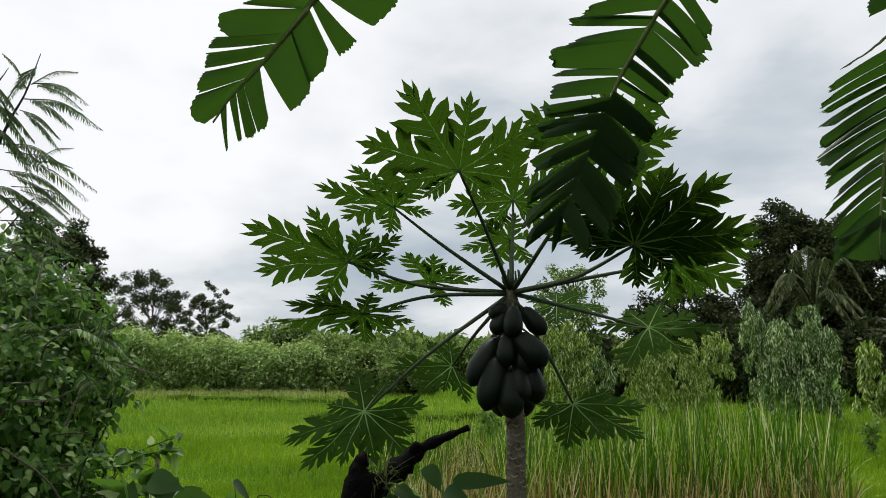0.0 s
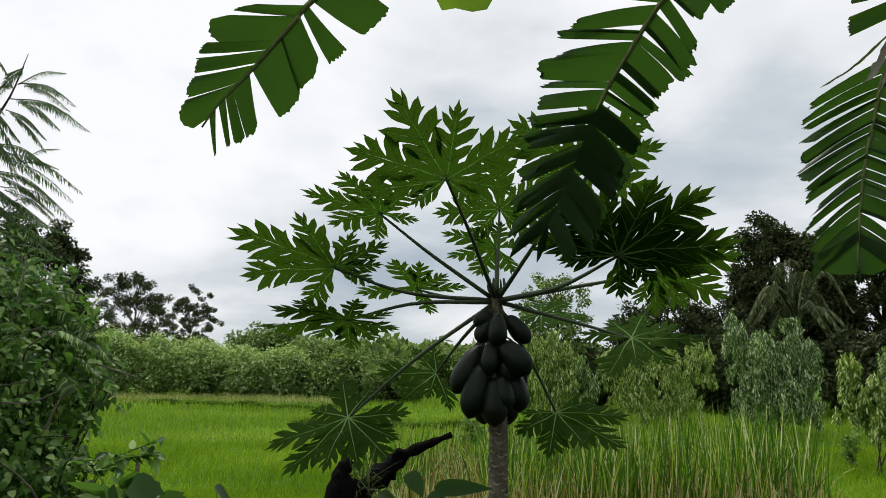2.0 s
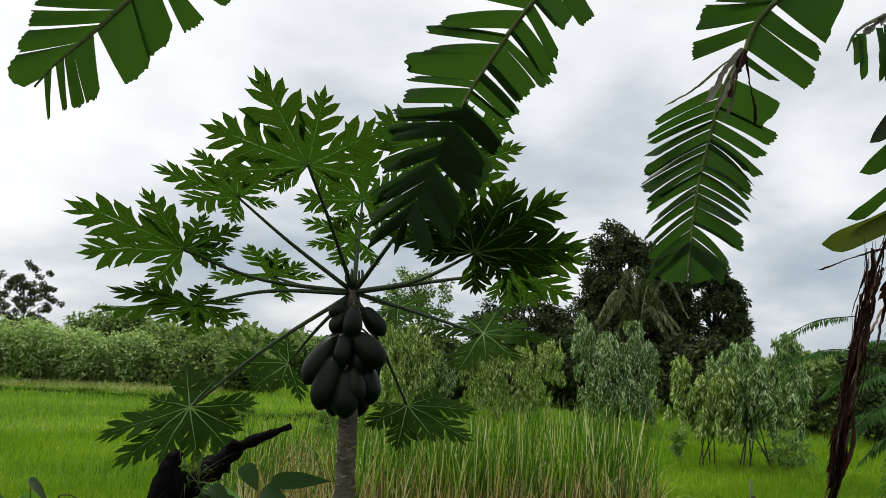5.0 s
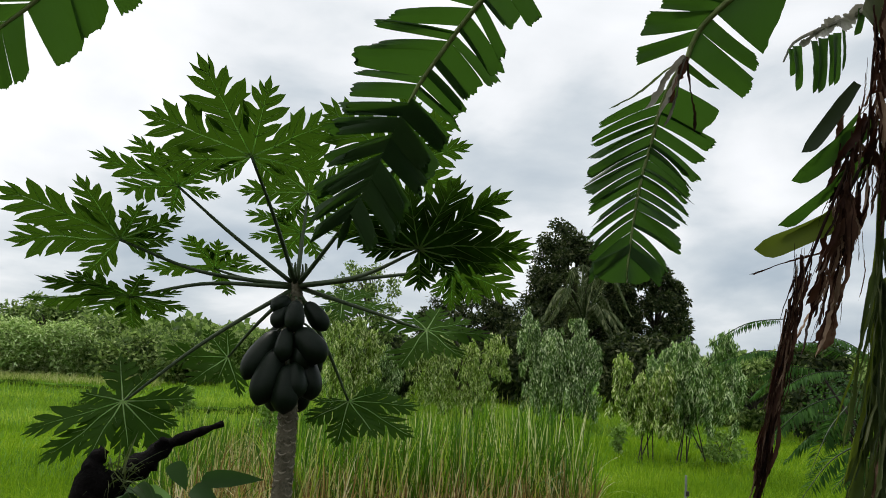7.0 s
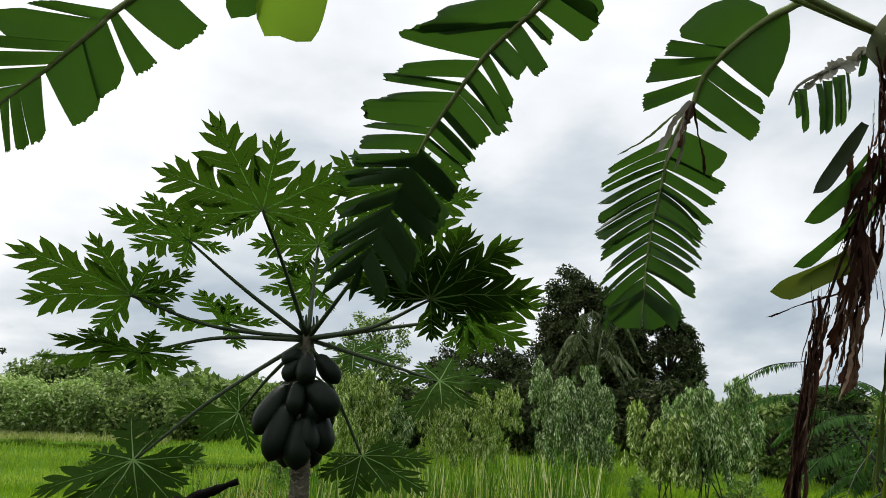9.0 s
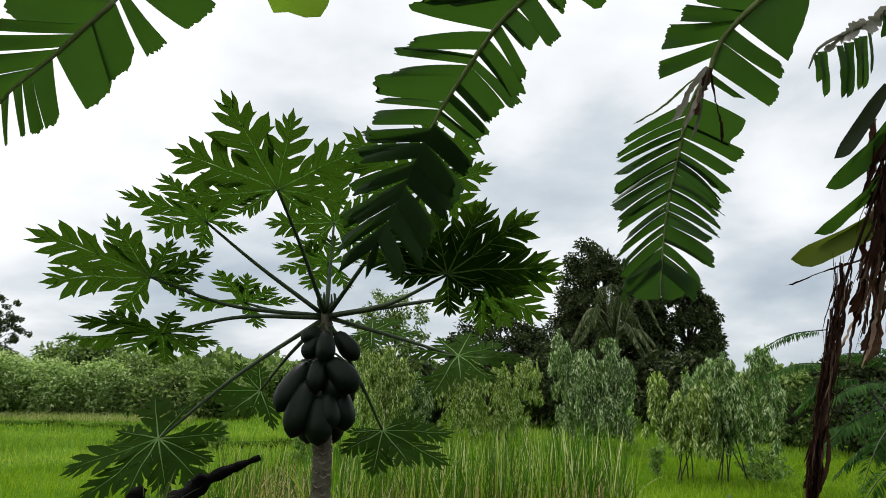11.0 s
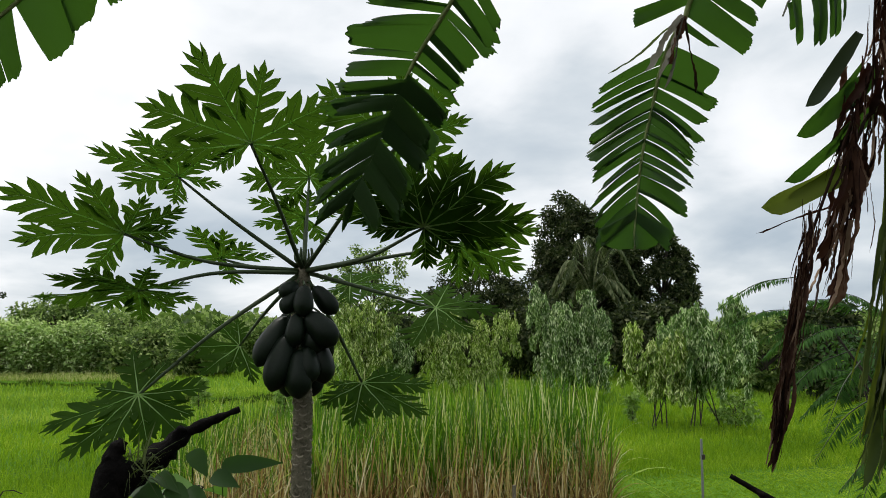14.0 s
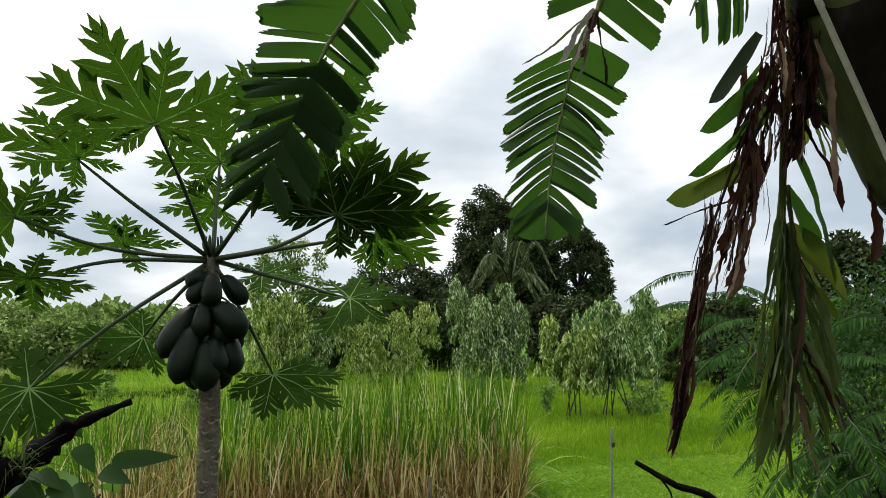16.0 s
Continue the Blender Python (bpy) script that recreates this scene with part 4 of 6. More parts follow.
def papaya():
    t = thing("papaya_tree", (0.368, 3.555, 0.309), "papaya tree with lobed leaves and a cluster of green fruit", "papaya tree")
    base = Vector((t.location.x, t.location.y, ground_height(t.location.x, t.location.y) - 0.02))
    t.location = base
    line = spline([base, (0.367, 3.732, 0.765), (0.368, 3.766, 1.246), (0.350, 3.804, 1.602), CROWN + Vector((0, 0, 0.03))], 40)
    # ringed by the scars of old leaves
    bm = bmesh.new()
    radii = []
    pts = []
    for i, p in enumerate(spline(line, 150)):
        u = i / 149
        r = 0.052 - 0.011 * u - 0.012 * max(0, u - 0.9) * 10
        pts.append(p)
        radii.append(r * (1 + (0.07 if i % 5 == 0 else -0.03 if i % 5 == 2 else 0)))
    tube(bm, pts, radii, 14, 0.03)
    smooth(part("trunk", bm, M_PTRUNK, t, "grey-brown trunk ringed with leaf scars"))
    # crescent leaf scars standing proud of the bark
    rng = random.Random(4)
    for k in range(280):
        p = pts[4 + int(k * 0.48)]
        a = k * 2.4 + rng.uniform(-0.2, 0.2)
        r = radii[4 + int(k * 0.48)] * 1.01
        sb = bmesh.new()
        ln = []
        for f in np.linspace(-0.42, 0.42, 5):
            ln.append(p + Vector((math.cos(a + f) * r, math.sin(a + f) * r, -0.018 * math.cos(f * 2.9))))
        tube(sb, ln, [0.0018, 0.0045, 0.006, 0.0045, 0.0018], 4)
        part("leaf_scar", sb, M_SCAR, t)
    fruits = [
        # stem end, blossom end, thickness
        ((0.276, 3.709, 1.665), (0.135, 3.653, 1.424), 0.125),
        ((0.288, 3.649, 1.580), (0.203, 3.583, 1.309), 0.14),
        ((0.336, 3.603, 1.506), (0.328, 3.550, 1.274), 0.135),
        ((0.368, 3.621, 1.680), (0.501, 3.564, 1.526), 0.14),
        ((0.426, 3.655, 1.546), (0.460, 3.622, 1.338), 0.125),
        ((0.352, 3.637, 1.819), (0.349, 3.603, 1.663), 0.10),
        ((0.408, 3.711, 1.817), (0.515, 3.663, 1.681), 0.10),
        ((0.324, 3.739, 1.834), (0.241, 3.688, 1.767), 0.085),
    ] + [
        ((0.312, 3.702, 1.788), (0.256, 3.670, 1.681), 0.085),
        ((0.297, 3.808, 1.515), (0.294, 3.774, 1.265), 0.12),
        ((0.415, 3.816, 1.486), (0.424, 3.802, 1.263), 0.11),
        ((0.402, 3.678, 1.659), (0.399, 3.596, 1.479), 0.12),
        ((0.325, 3.645, 1.681), (0.302, 3.587, 1.520), 0.10),
        ((0.364, 3.601, 1.520), (0.383, 3.550, 1.346), 0.11),
        ((0.454, 3.872, 1.692), (0.495, 3.925, 1.423), 0.12),
        ((0.290, 3.888, 1.692), (0.237, 3.949, 1.422), 0.12),
    ]
    for i, (a, b, w) in enumerate(fruits):
        a, b = Vector(a), Vector(b)
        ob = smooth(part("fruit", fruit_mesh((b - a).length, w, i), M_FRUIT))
        q = (a - b).to_track_quat("Z", "Y")
        ob.parent = t
        ob.matrix_parent_inverse = t.matrix_basis.inverted()
        ob.matrix_basis = Matrix.Translation(a) @ q.to_matrix().to_4x4()
        ob["label"] = "dark green unripe papaya fruit"
        sb = bmesh.new()
        z = min(a.z + 0.03, CROWN.z)
        core = min(pts, key=lambda p: abs(p.z - z))
        tube(sb, spline([core, core.lerp(a, 0.6) + Vector((0, 0, 0.01)), a], 6), 0.006, 5)
        part("fruit_stalk", sb, M_PETIOLE, t)
    papaya_leaves(t)
    # young shoots and buds at the growing tip
    for i in range(9):
        a = i * 2.4
        o = Vector((math.cos(a), math.sin(a), 0))
        sb = bmesh.new()
        p0 = CROWN + Vector((0, 0, 0.01))
        tube(sb, spline([p0 + o * 0.02, p0 + o * 0.045 + Vector((0, 0, 0.04)), p0 + o * 0.04 + Vector((0, 0, 0.09))], 6), taper(0.011, 0.004, 6), 6)
        part("young_shoot", sb, M_PETIOLE, t)


papaya()


# ---- banana ----
BCROWN = Vector((1.728, 1.518, 2.685))


def banana_strip(bm, root0, root1, d, n, length, cup, droop, rng, taper_to=0.75, hook=0.0):
    """One torn strip of a banana blade, from its stretch of midrib outwards, with a rounded ragged end."""
    grid = []
    m = (root0 + root1) / 2
    skew = rng.uniform(-0.12, 0.12)
    fold = rng.uniform(-0.06, 0.10)
    along = (root1 - root0).normalized()
    pleat = 0.02 * (root1 - root0).length + 0.0006
    for s in (0, 0.15, 0.32, 0.5, 0.68, 0.84, 0.93, 0.98, 1.0):
        narrow = (1 - (1 - max(taper_to, 0.7)) * s**3) * (1 if s < 0.84 else (0.99, 0.92, 0.72)[0 if s < 0.95 else 1 if s < 0.99 else 2])
        row = []
        for k, f in enumerate((-1, -0.75, -0.5, -0.25, 0, 0.25, 0.5, 0.75, 1)):
            p = m + (root1 - root0) / 2 * f * narrow + along * hook * length * s * s + d * length * (s * (1 + skew * f) + (rng.uniform(-0.045, 0.045) if s > 0.9 else 0))
            p = p + n * (cup * length * math.sin(s * 2.2) * 0.25 - 0.09 * abs(f) * (root1 - root0).length * s + fold * length * f * s + pleat * (1 if k % 2 else -1) * min(1, 3 * s)) + Vector((0, 0, -droop * length * s * s))
            row.append(bm.verts.new(p))
        grid.append(row)
    for r0, r1 in zip(grid, grid[1:]):
        for k in range(8):
            bm.faces.new((r0[k], r0[k + 1], r1[k + 1], r1[k]))


def banana_leaf(plant, mids, normal, torn=((), ()), seed=1, rib=0.016, cup=0.15, droop=0.1, fray=1.0, hook=0.0, doubled=1.0):
    """mids: points down the midrib from the stem to the tip; torn: strips for either side of the midrib, each as (from, to, reach, lean, width of the end)."""
    rng = random.Random(seed)
    line = spline(mids, 120)
    rb = bmesh.new()
    tube(rb, line, taper(rib, 0.003, 120), 7)
    leaf = smooth(part("leaf", rb, M_BRIB, plant))
    nrm0 = Vector(normal).normalized()
    for side in (0, 1):
        # every strip runs to the next, but for a slit
        rows = [(a, max(b, min(after[0] - 0.003, b + 0.03)), reach, ahead, end) for (a, b, reach, ahead, end), after in zip(torn[side], list(torn[side][1:]) + [(0.995,)])]
        # past the break many strips are slit again, with ends of their own length
        fine = []
        for a, b, reach, ahead, end in rows:
            k = 1 if a < fray or a > 0.82 else rng.choice((1, 1, 1, 2, 2))
            for i in range(k):
                fine.append((a + (b - a) * i / k, a + (b - a) * (i + 1) / k, reach * (1 if k == 1 else rng.uniform(0.86, 1.02)), ahead + (0 if k == 1 else rng.uniform(-0.03, 0.03)), min(end, 1.4)))
        for a, b, reach, ahead, end in fine:
            i0, i1 = int(a * 119), max(int(a * 119) + 1, int(b * 119))
            p0, p1 = line[i0], line[min(i1, 119)]
            t = (p1 - p0).normalized()
            lat = t.cross(nrm0).normalized() * (1 if side else -1)
            n = lat.cross(t) * (1 if side else -1)
            d = (lat + t * (ahead + rng.uniform(-0.02, 0.02))).normalized()
            g = 0.12 * rng.choice((0, 0, 0.3, 1.0))
            q0, q1 = p0.lerp(p1, g * 0.5), p0.lerp(p1, 1 - g * 0.5)
            bm = bmesh.new()
            tw = rng.uniform(-0.5, 0.5) if a >= fray else rng.uniform(-0.35, 0.35)
            d = (d + n * tw * 0.5).normalized()
            reach_out, bow, fall = reach * rng.uniform(0.97, 1.03), cup + rng.uniform(-0.15, 0.15), droop * rng.uniform(0.3, 1.5)
            bend = hook * rng.uniform(0.3, 1.6)
            banana_strip(bm, q0, q1, d, n, reach_out, bow, fall, rng, end, bend)
            # an edge folded under, or past doubled two layers added behind to darken it
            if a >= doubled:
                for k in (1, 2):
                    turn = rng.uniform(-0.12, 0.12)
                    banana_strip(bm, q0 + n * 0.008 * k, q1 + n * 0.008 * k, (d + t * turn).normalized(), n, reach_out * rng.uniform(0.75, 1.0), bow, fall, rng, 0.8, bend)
            elif rng.random() < 0.5:
                wide = rng.choice((0.2, 0.3, 0.45))
                f0 = rng.choice((0.0, 1 - wide))
                banana_strip(bm, q0.lerp(q1, f0) + n * 0.005, q0.lerp(q1, f0 + wide) + n * 0.005, d, n, reach_out * rng.uniform(0.75, 0.98), bow, fall, rng, 0.9, bend)
            smooth(part("leaf_strip", bm, M_BANANA, leaf))
    return leaf


def whole_piece(leaf, line, normal, side, s0, s1, margin, seed):
    """A broad, little torn piece of a banana blade: margin gives (out, along) from the middle of its stretch of midrib."""
    rng = random.Random(seed)
    i0, i1 = int(s0 * 119), max(int(s0 * 119) + 1, int(s1 * 119))
    t = (line[i1] - line[i0]).normalized()
    lat = t.cross(Vector(normal).normalized()).normalized() * (1 if side else -1)
    n = lat.cross(t) * (1 if side else -1)
    mid = (line[i0] + line[i1]) / 2
    across, rows = 17, 10
    rim = spline([mid + lat * a + t * b for a, b in margin], across)
    bm = bmesh.new()
    grid = []
    bow = rng.uniform(0.06, 0.14)
    for r in range(rows):
        u = r / (rows - 1)
        row = []
        for k in range(across):
            f = k / (across - 1)
            w = i0 + (i1 - i0) * f
            root = line[int(w)].lerp(line[min(119, int(w) + 1)], w - int(w))
            out = rim[k] - root
            p = root + out * u * (1 + (rng.uniform(-0.025, 0.025) if u > 0.95 else 0))
            p += n * (bow * out.length * math.sin(2.4 * u) + 0.0022 * (1 if k % 2 else -1) * min(1, 3 * u) + 0.012 * math.sin(5 * f + seed) * u)
            row.append(bm.verts.new(p))
        grid.append(row)
    for r0, r1 in zip(grid, grid[1:]):
        for k in range(across - 1):
            bm.faces.new((r0[k], r0[k + 1], r1[k + 1], r1[k]))
    smooth(part("leaf_strip", bm, M_BANANA, leaf))


def banana():
    foot = Vector((2.575, 1.452, 1.071))
    foot.z = ground_height(foot.x, foot.y) - 0.03
    t = thing("banana_plant", foot, "leaning banana plant with torn green leaves and dead brown ones", "banana plant")
    bm = bmesh.new()
    stem = spline([foot, (2.199, 1.293, 1.671), (2.052, 1.341, 2.078), (1.961, 1.370, 2.299), (1.841, 1.384, 2.537), BCROWN], 24)
    girth = [0.19 - 0.01 * i / 23 - 0.11 * max(0, i - 18) / 5 for i in range(24)]
    tube(bm, stem, girth, 22, 0.01)
    smooth(part("stem", bm, M_BSTEM, t, "thick green and brown leaning stem"))

    rim = spline([(1.603, 1.370, 2.595), (1.648, 1.355, 2.473), (1.761, 1.345, 2.257), (1.853, 1.322, 2.026), (1.966, 1.295, 1.770), (2.083, 1.290, 1.493)], 60)

    def on_stem(i, turn, proud):
        ax = (stem[min(i + 1, 23)] - stem[max(i - 1, 0)]).normalized()
        e = min(rim, key=lambda p: abs((p - stem[i]).dot(ax)))
        out = e - stem[i]
        out = (out - ax * out.dot(ax)).normalized()
        over = ax.cross(out) * (1 if ax.cross(out).x > 0 else -1)
        return stem[i] + (out * math.cos(turn) + over * math.sin(turn)) * (girth[i] * 1.01 + proud)

    # a sheath wraps round from a pale dry rim, shade put into its colour
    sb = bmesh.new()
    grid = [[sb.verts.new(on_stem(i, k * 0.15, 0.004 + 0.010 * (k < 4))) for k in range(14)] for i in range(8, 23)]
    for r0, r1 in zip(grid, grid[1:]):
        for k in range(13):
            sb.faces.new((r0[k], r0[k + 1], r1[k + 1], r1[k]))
    smooth(part("sheath", sb, M_BSHEATH_SHADE, t, "dark leaf sheath around the stem, shade put into colour"))
    sb = bmesh.new()
    tube(sb, [on_stem(i, 0.0, 0.012) for i in range(8, 23)], 0.0105, 6)
    part("sheath_edge", sb, M_BEDGE, t, "pale dry edge of a leaf sheath")
    up = BCROWN
    # leaf over the field, far end hanging free
    mids = [(0.607, 1.495, 2.944), (0.162, 1.625, 2.92), (-0.329, 1.955, 2.642), (-0.408, 1.998, 2.574), (-0.486, 2.037, 2.503), (-0.543, 2.065, 2.449), (-0.588, 2.083, 2.41), (-0.647, 2.105, 2.355), (-0.702, 2.132, 2.29)]
    over = banana_leaf(t, [up] + mids, (0.15, -0.85, -0.4), rib=0.012)
    line = spline([up] + mids, 120)
    upper = (
        (1, 0.361, 0.414, ((0.106, 0.07), (0.136, 0.11), (0.148, 0.135))), (1, 0.411, 0.513, ((0.143, 0.083), (0.172, 0.125), (0.172, 0.152), (0.154, 0.168), (0.12, 0.168))),
        (1, 0.517, 0.563, ((0.145, 0.131), (0.144, 0.148), (0.135, 0.166))), (1, 0.563, 0.63, ((0.136, 0.136), (0.126, 0.158), (0.113, 0.173))),
        (1, 0.635, 0.768, ((0.102, 0.119), (0.1, 0.137), (0.088, 0.163), (0.074, 0.18))), (1, 0.766, 0.96, ((0.08, 0.069), (0.077, 0.096), (0.064, 0.123), (0.042, 0.138), (0.013, 0.13))),
    )
    lower = (
        (0, 0.319, 0.345, ((0.163, -0.102), (0.169, -0.072), (0.168, -0.022), (0.166, 0.019))), (0, 0.353, 0.378, ((0.163, -0.013), (0.167, 0.026), (0.159, 0.059))),
        (0, 0.387, 0.506, ((0.122, 0.015), (0.145, 0.061), (0.145, 0.087), (0.135, 0.129))), (0, 0.503, 0.672, ((0.131, 0.003), (0.156, 0.038), (0.159, 0.082), (0.15, 0.121))),
        (0, 0.681, 0.815, ((0.124, 0.063), (0.133, 0.083), (0.128, 0.116))), (0, 0.815, 0.857, ((0.124, 0.066), (0.126, 0.084), (0.114, 0.106))),
        (0, 0.857, 0.899, ((0.104, 0.084), (0.102, 0.104))), (0, 0.908, 0.95, ((0.077, 0.09), (0.081, 0.109))),
    )
    for k, (side, s0, s1, margin) in enumerate(upper + lower):
        whole_piece(over, line, (0.15, -0.85, -0.4), side, s0, s1, margin, 20 + k)
    ribbon(t, (-0.025, 1.836, 2.836), (-0.045, 1.970, 2.650), 0.09, M_BANANA, 135)
    ribbon(t, (0.122, 1.696, 2.857), (0.066, 1.962, 2.605), 0.18, M_BYOUNG, 77)
    # leaf across the papaya
    left = ((0.134, 0.168, 0.191, 0.18, 1.06), (0.185, 0.21, 0.113, -0.27, 1.1), (0.227, 0.269, 0.174, -0.06, 1.02), (0.277, 0.311, 0.132, -0.15, 0.75), (0.319, 0.336, 0.186, 0.2, 1.1), (0.345, 0.378, 0.208, 0.16, 0.82), (0.395, 0.412, 0.214, 0.13, 1.52), (0.42, 0.471, 0.18, 0.21, 0.88), (0.479, 0.529, 0.19, 0.15, 0.83), (0.545, 0.575, 0.2, 0.14, 0.95), (0.580, 0.639, 0.205, 0.22, 1.0), (0.639, 0.706, 0.221, 0.37, 1.04), (0.706, 0.782, 0.19, 0.37, 0.89), (0.79, 0.849, 0.198, 0.5, 0.94), (0.849, 0.916, 0.209, 0.42, 0.95), (0.916, 0.958, 0.169, 0.59, 0.98), (0.95, 0.992, 0.084, 2.38, 0.75))
    right = ((0.151, 0.227, 0.347, 1.09, 0.35), (0.252, 0.319, 0.299, 0.71, 0.29), (0.336, 0.37, 0.268, 0.7, 0.68), (0.387, 0.412, 0.268, 0.44, 0.37), (0.42, 0.437, 0.251, 0.58, 0.88), (0.445, 0.521, 0.285, 0.53, 0.61), (0.521, 0.538, 0.223, 0.41, 0.6), (0.545, 0.59, 0.235, 0.5, 0.8), (0.597, 0.639, 0.24, 0.56, 0.8), (0.639, 0.689, 0.251, 0.59, 1.03), (0.697, 0.765, 0.24, 0.82, 0.91), (0.773, 0.832, 0.244, 1.1, 0.99), (0.84, 0.899, 0.238, 1.54, 1.17), (0.908, 0.95, 0.181, 2.08, 0.93))
    mids = [(0.921, 1.679, 2.963), (0.883, 1.974, 2.888), (0.835, 2.074, 2.85), (0.772, 2.196, 2.796), (0.723, 2.311, 2.727), (0.672, 2.4, 2.639), (0.632, 2.467, 2.567), (0.603, 2.525, 2.492), (0.569, 2.581, 2.405), (0.545, 2.618, 2.334), (0.515, 2.657, 2.244), (0.479, 2.687, 2.164), (0.413, 2.733, 2.034)]
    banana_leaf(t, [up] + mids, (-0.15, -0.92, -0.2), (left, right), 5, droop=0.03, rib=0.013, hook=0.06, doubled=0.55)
    # leaf that arches out and breaks over
    left = ((0.571, 0.639, 0.17, 0.20, 0.98), (0.647, 0.672, 0.2, 0.21, 1.2), (0.672, 0.714, 0.201, 0.36, 0.9), (0.714, 0.756, 0.181, 0.32, 0.79), (0.756, 0.773, 0.182, 0.2, 0.85), (0.773, 0.795, 0.178, 0.24, 0.82), (0.798, 0.815, 0.162, 0.26, 0.87), (0.815, 0.832, 0.162, 0.3, 0.94), (0.832, 0.866, 0.172, 0.32, 0.99), (0.866, 0.891, 0.157, 0.48, 0.91), (0.891, 0.915, 0.14, 0.62, 1.25))
    right = ((0.58, 0.622, 0.215, 0.8, 0.7), (0.622, 0.655, 0.224, 0.66, 0.75), (0.655, 0.681, 0.225, 0.6, 0.75), (0.681, 0.706, 0.219, 0.66, 1.0), (0.706, 0.728, 0.209, 0.72, 0.93), (0.731, 0.748, 0.196, 0.75, 1.1), (0.748, 0.773, 0.19, 0.75, 0.8), (0.773, 0.79, 0.18, 0.75, 1.1), (0.79, 0.807, 0.173, 0.77, 0.92), (0.807, 0.832, 0.176, 0.75, 0.85), (0.832, 0.849, 0.164, 0.74, 0.9), (0.849, 0.874, 0.163, 0.78, 0.89), (0.874, 0.908, 0.155, 0.79, 1.1))
    mids = [(1.549, 1.571, 2.777), (1.491, 1.615, 2.768), (1.45, 1.66, 2.747), (1.415, 1.717, 2.716), (1.392, 1.794, 2.683), (1.379, 1.848, 2.653), (1.372, 1.884, 2.611), (1.367, 1.906, 2.567), (1.353, 1.944, 2.528), (1.353, 1.985, 2.495), (1.356, 2.042, 2.428), (1.353, 2.084, 2.329), (1.344, 2.115, 2.24), (1.34, 2.145, 2.14), (1.339, 2.169, 2.039), (1.337, 2.182, 1.965), (1.336, 2.195, 1.882)]
    arch = banana_leaf(t, [up] + mids, (-0.35, -0.9, -0.1), (left, right), 8, droop=0.04, cup=0.2, rib=0.013, fray=0.5, hook=0.13)
    # the blade is nearly whole over the arch
    line = spline([up] + mids, 120)
    broad = (
        (1, 0.168, 0.272, ((0.036, -0.078), (0.092, -0.049), (0.135, 0.01), (0.15, 0.083), (0.145, 0.146), (0.119, 0.156))),
        (1, 0.268, 0.297, ((0.146, 0.087), (0.146, 0.119), (0.129, 0.145))), (1, 0.293, 0.353, ((0.152, 0.094), (0.145, 0.138), (0.122, 0.174))),
        (1, 0.353, 0.412, ((0.15, 0.099), (0.141, 0.122), (0.125, 0.148))),
        (0, 0.118, 0.296, ((0.008, -0.112), (0.057, -0.089), (0.114, -0.043), (0.156, 0.009), (0.185, 0.058))),
        (0, 0.311, 0.365, ((0.173, -0.024), (0.202, -0.015), (0.216, 0.015))), (0, 0.368, 0.462, ((0.209, 0.038), (0.214, 0.072), (0.209, 0.107))),
        (0, 0.471, 0.504, ((0.138, 0.007), (0.107, 0.021))),
        (1, 0.908, 0.983, ((0.118, 0.028), (0.107, 0.07), (0.06, 0.092), (0.0, 0.088))), (0, 0.908, 0.983, ((0.098, 0.010), (0.087, 0.058), (0.048, 0.085), (0.008, 0.087))),
    )
    for k, (side, s0, s1, margin) in enumerate(broad):
        whole_piece(arch, line, (-0.35, -0.9, -0.1), side, s0, s1, margin, k)
    for a, b, w, m in (((1.349, 1.889, 2.576), (1.273, 1.985, 2.420), 0.024, M_BDRY), ((1.352, 1.888, 2.573), (1.327, 1.945, 2.433), 0.035, M_BDEAD), ((1.344, 1.901, 2.558), (1.306, 1.966, 2.384), 0.018, M_BDRY), ((1.352, 1.884, 2.566), (1.318, 1.955, 2.352), 0.01, M_BDRY), ((1.338, 1.911, 2.549), (1.188, 2.058, 2.426), 0.008, M_BGREY), ((1.352, 1.882, 2.559), (1.409, 1.925, 2.342), 0.012, M_BDEAD)):
        ribbon(t, a, b, w, m, int(w * 3000))

    # short torn leaf behind the crown
    rb = bmesh.new()
    tube(rb, spline([up, (1.878, 1.721, 2.745), (1.861, 1.819, 2.745), (1.822, 1.942, 2.728), (1.810, 1.986, 2.668)], 14), taper(0.012, 0.003, 14), 6)
    short = part("leaf", rb, M_BDRY, t, "short withered leaf torn into hanging strips")
    for a, b, w in (((1.845, 1.887, 2.712), (1.855, 1.897, 2.534), 0.032), ((1.864, 1.865, 2.715), (1.868, 1.886, 2.535), 0.034), ((1.876, 1.840, 2.720), (1.893, 1.868, 2.556), 0.03), ((1.886, 1.828, 2.722), (1.908, 1.862, 2.560), 0.028), ((1.882, 1.797, 2.722), (1.884, 1.806, 2.585), 0.011), ((1.826, 1.940, 2.712), (1.858, 1.973, 2.570), 0.034), ((1.818, 1.955, 2.706), (1.838, 1.978, 2.620), 0.03), ((1.876, 1.718, 2.755), (1.886, 1.753, 2.683), 0.03)):
        ribbon(short, a, b, w, M_BANANA, 21 + int(w * 1000), straight=True)
    for a, b, w in (((1.876, 1.712, 2.765), (1.868, 1.80, 2.728), 0.05), ((1.868, 1.79, 2.752), (1.846, 1.88, 2.722), 0.045), ((1.85, 1.86, 2.745), (1.83, 1.93, 2.71), 0.03)):
        ribbon(short, a, b, w, M_BDRY, int(w * 900))
    ribbon(t, (1.70, 1.39, 2.34), (1.852, 1.48, 1.96), 0.034, M_BDEAD, 93)
    ribbon(t, (2.02, 1.25, 2.02), (1.80, 1.24, 1.16), 0.09, M_BANANA, 91)
    # half-dead leaf that hangs straight down
    rb = bmesh.new()
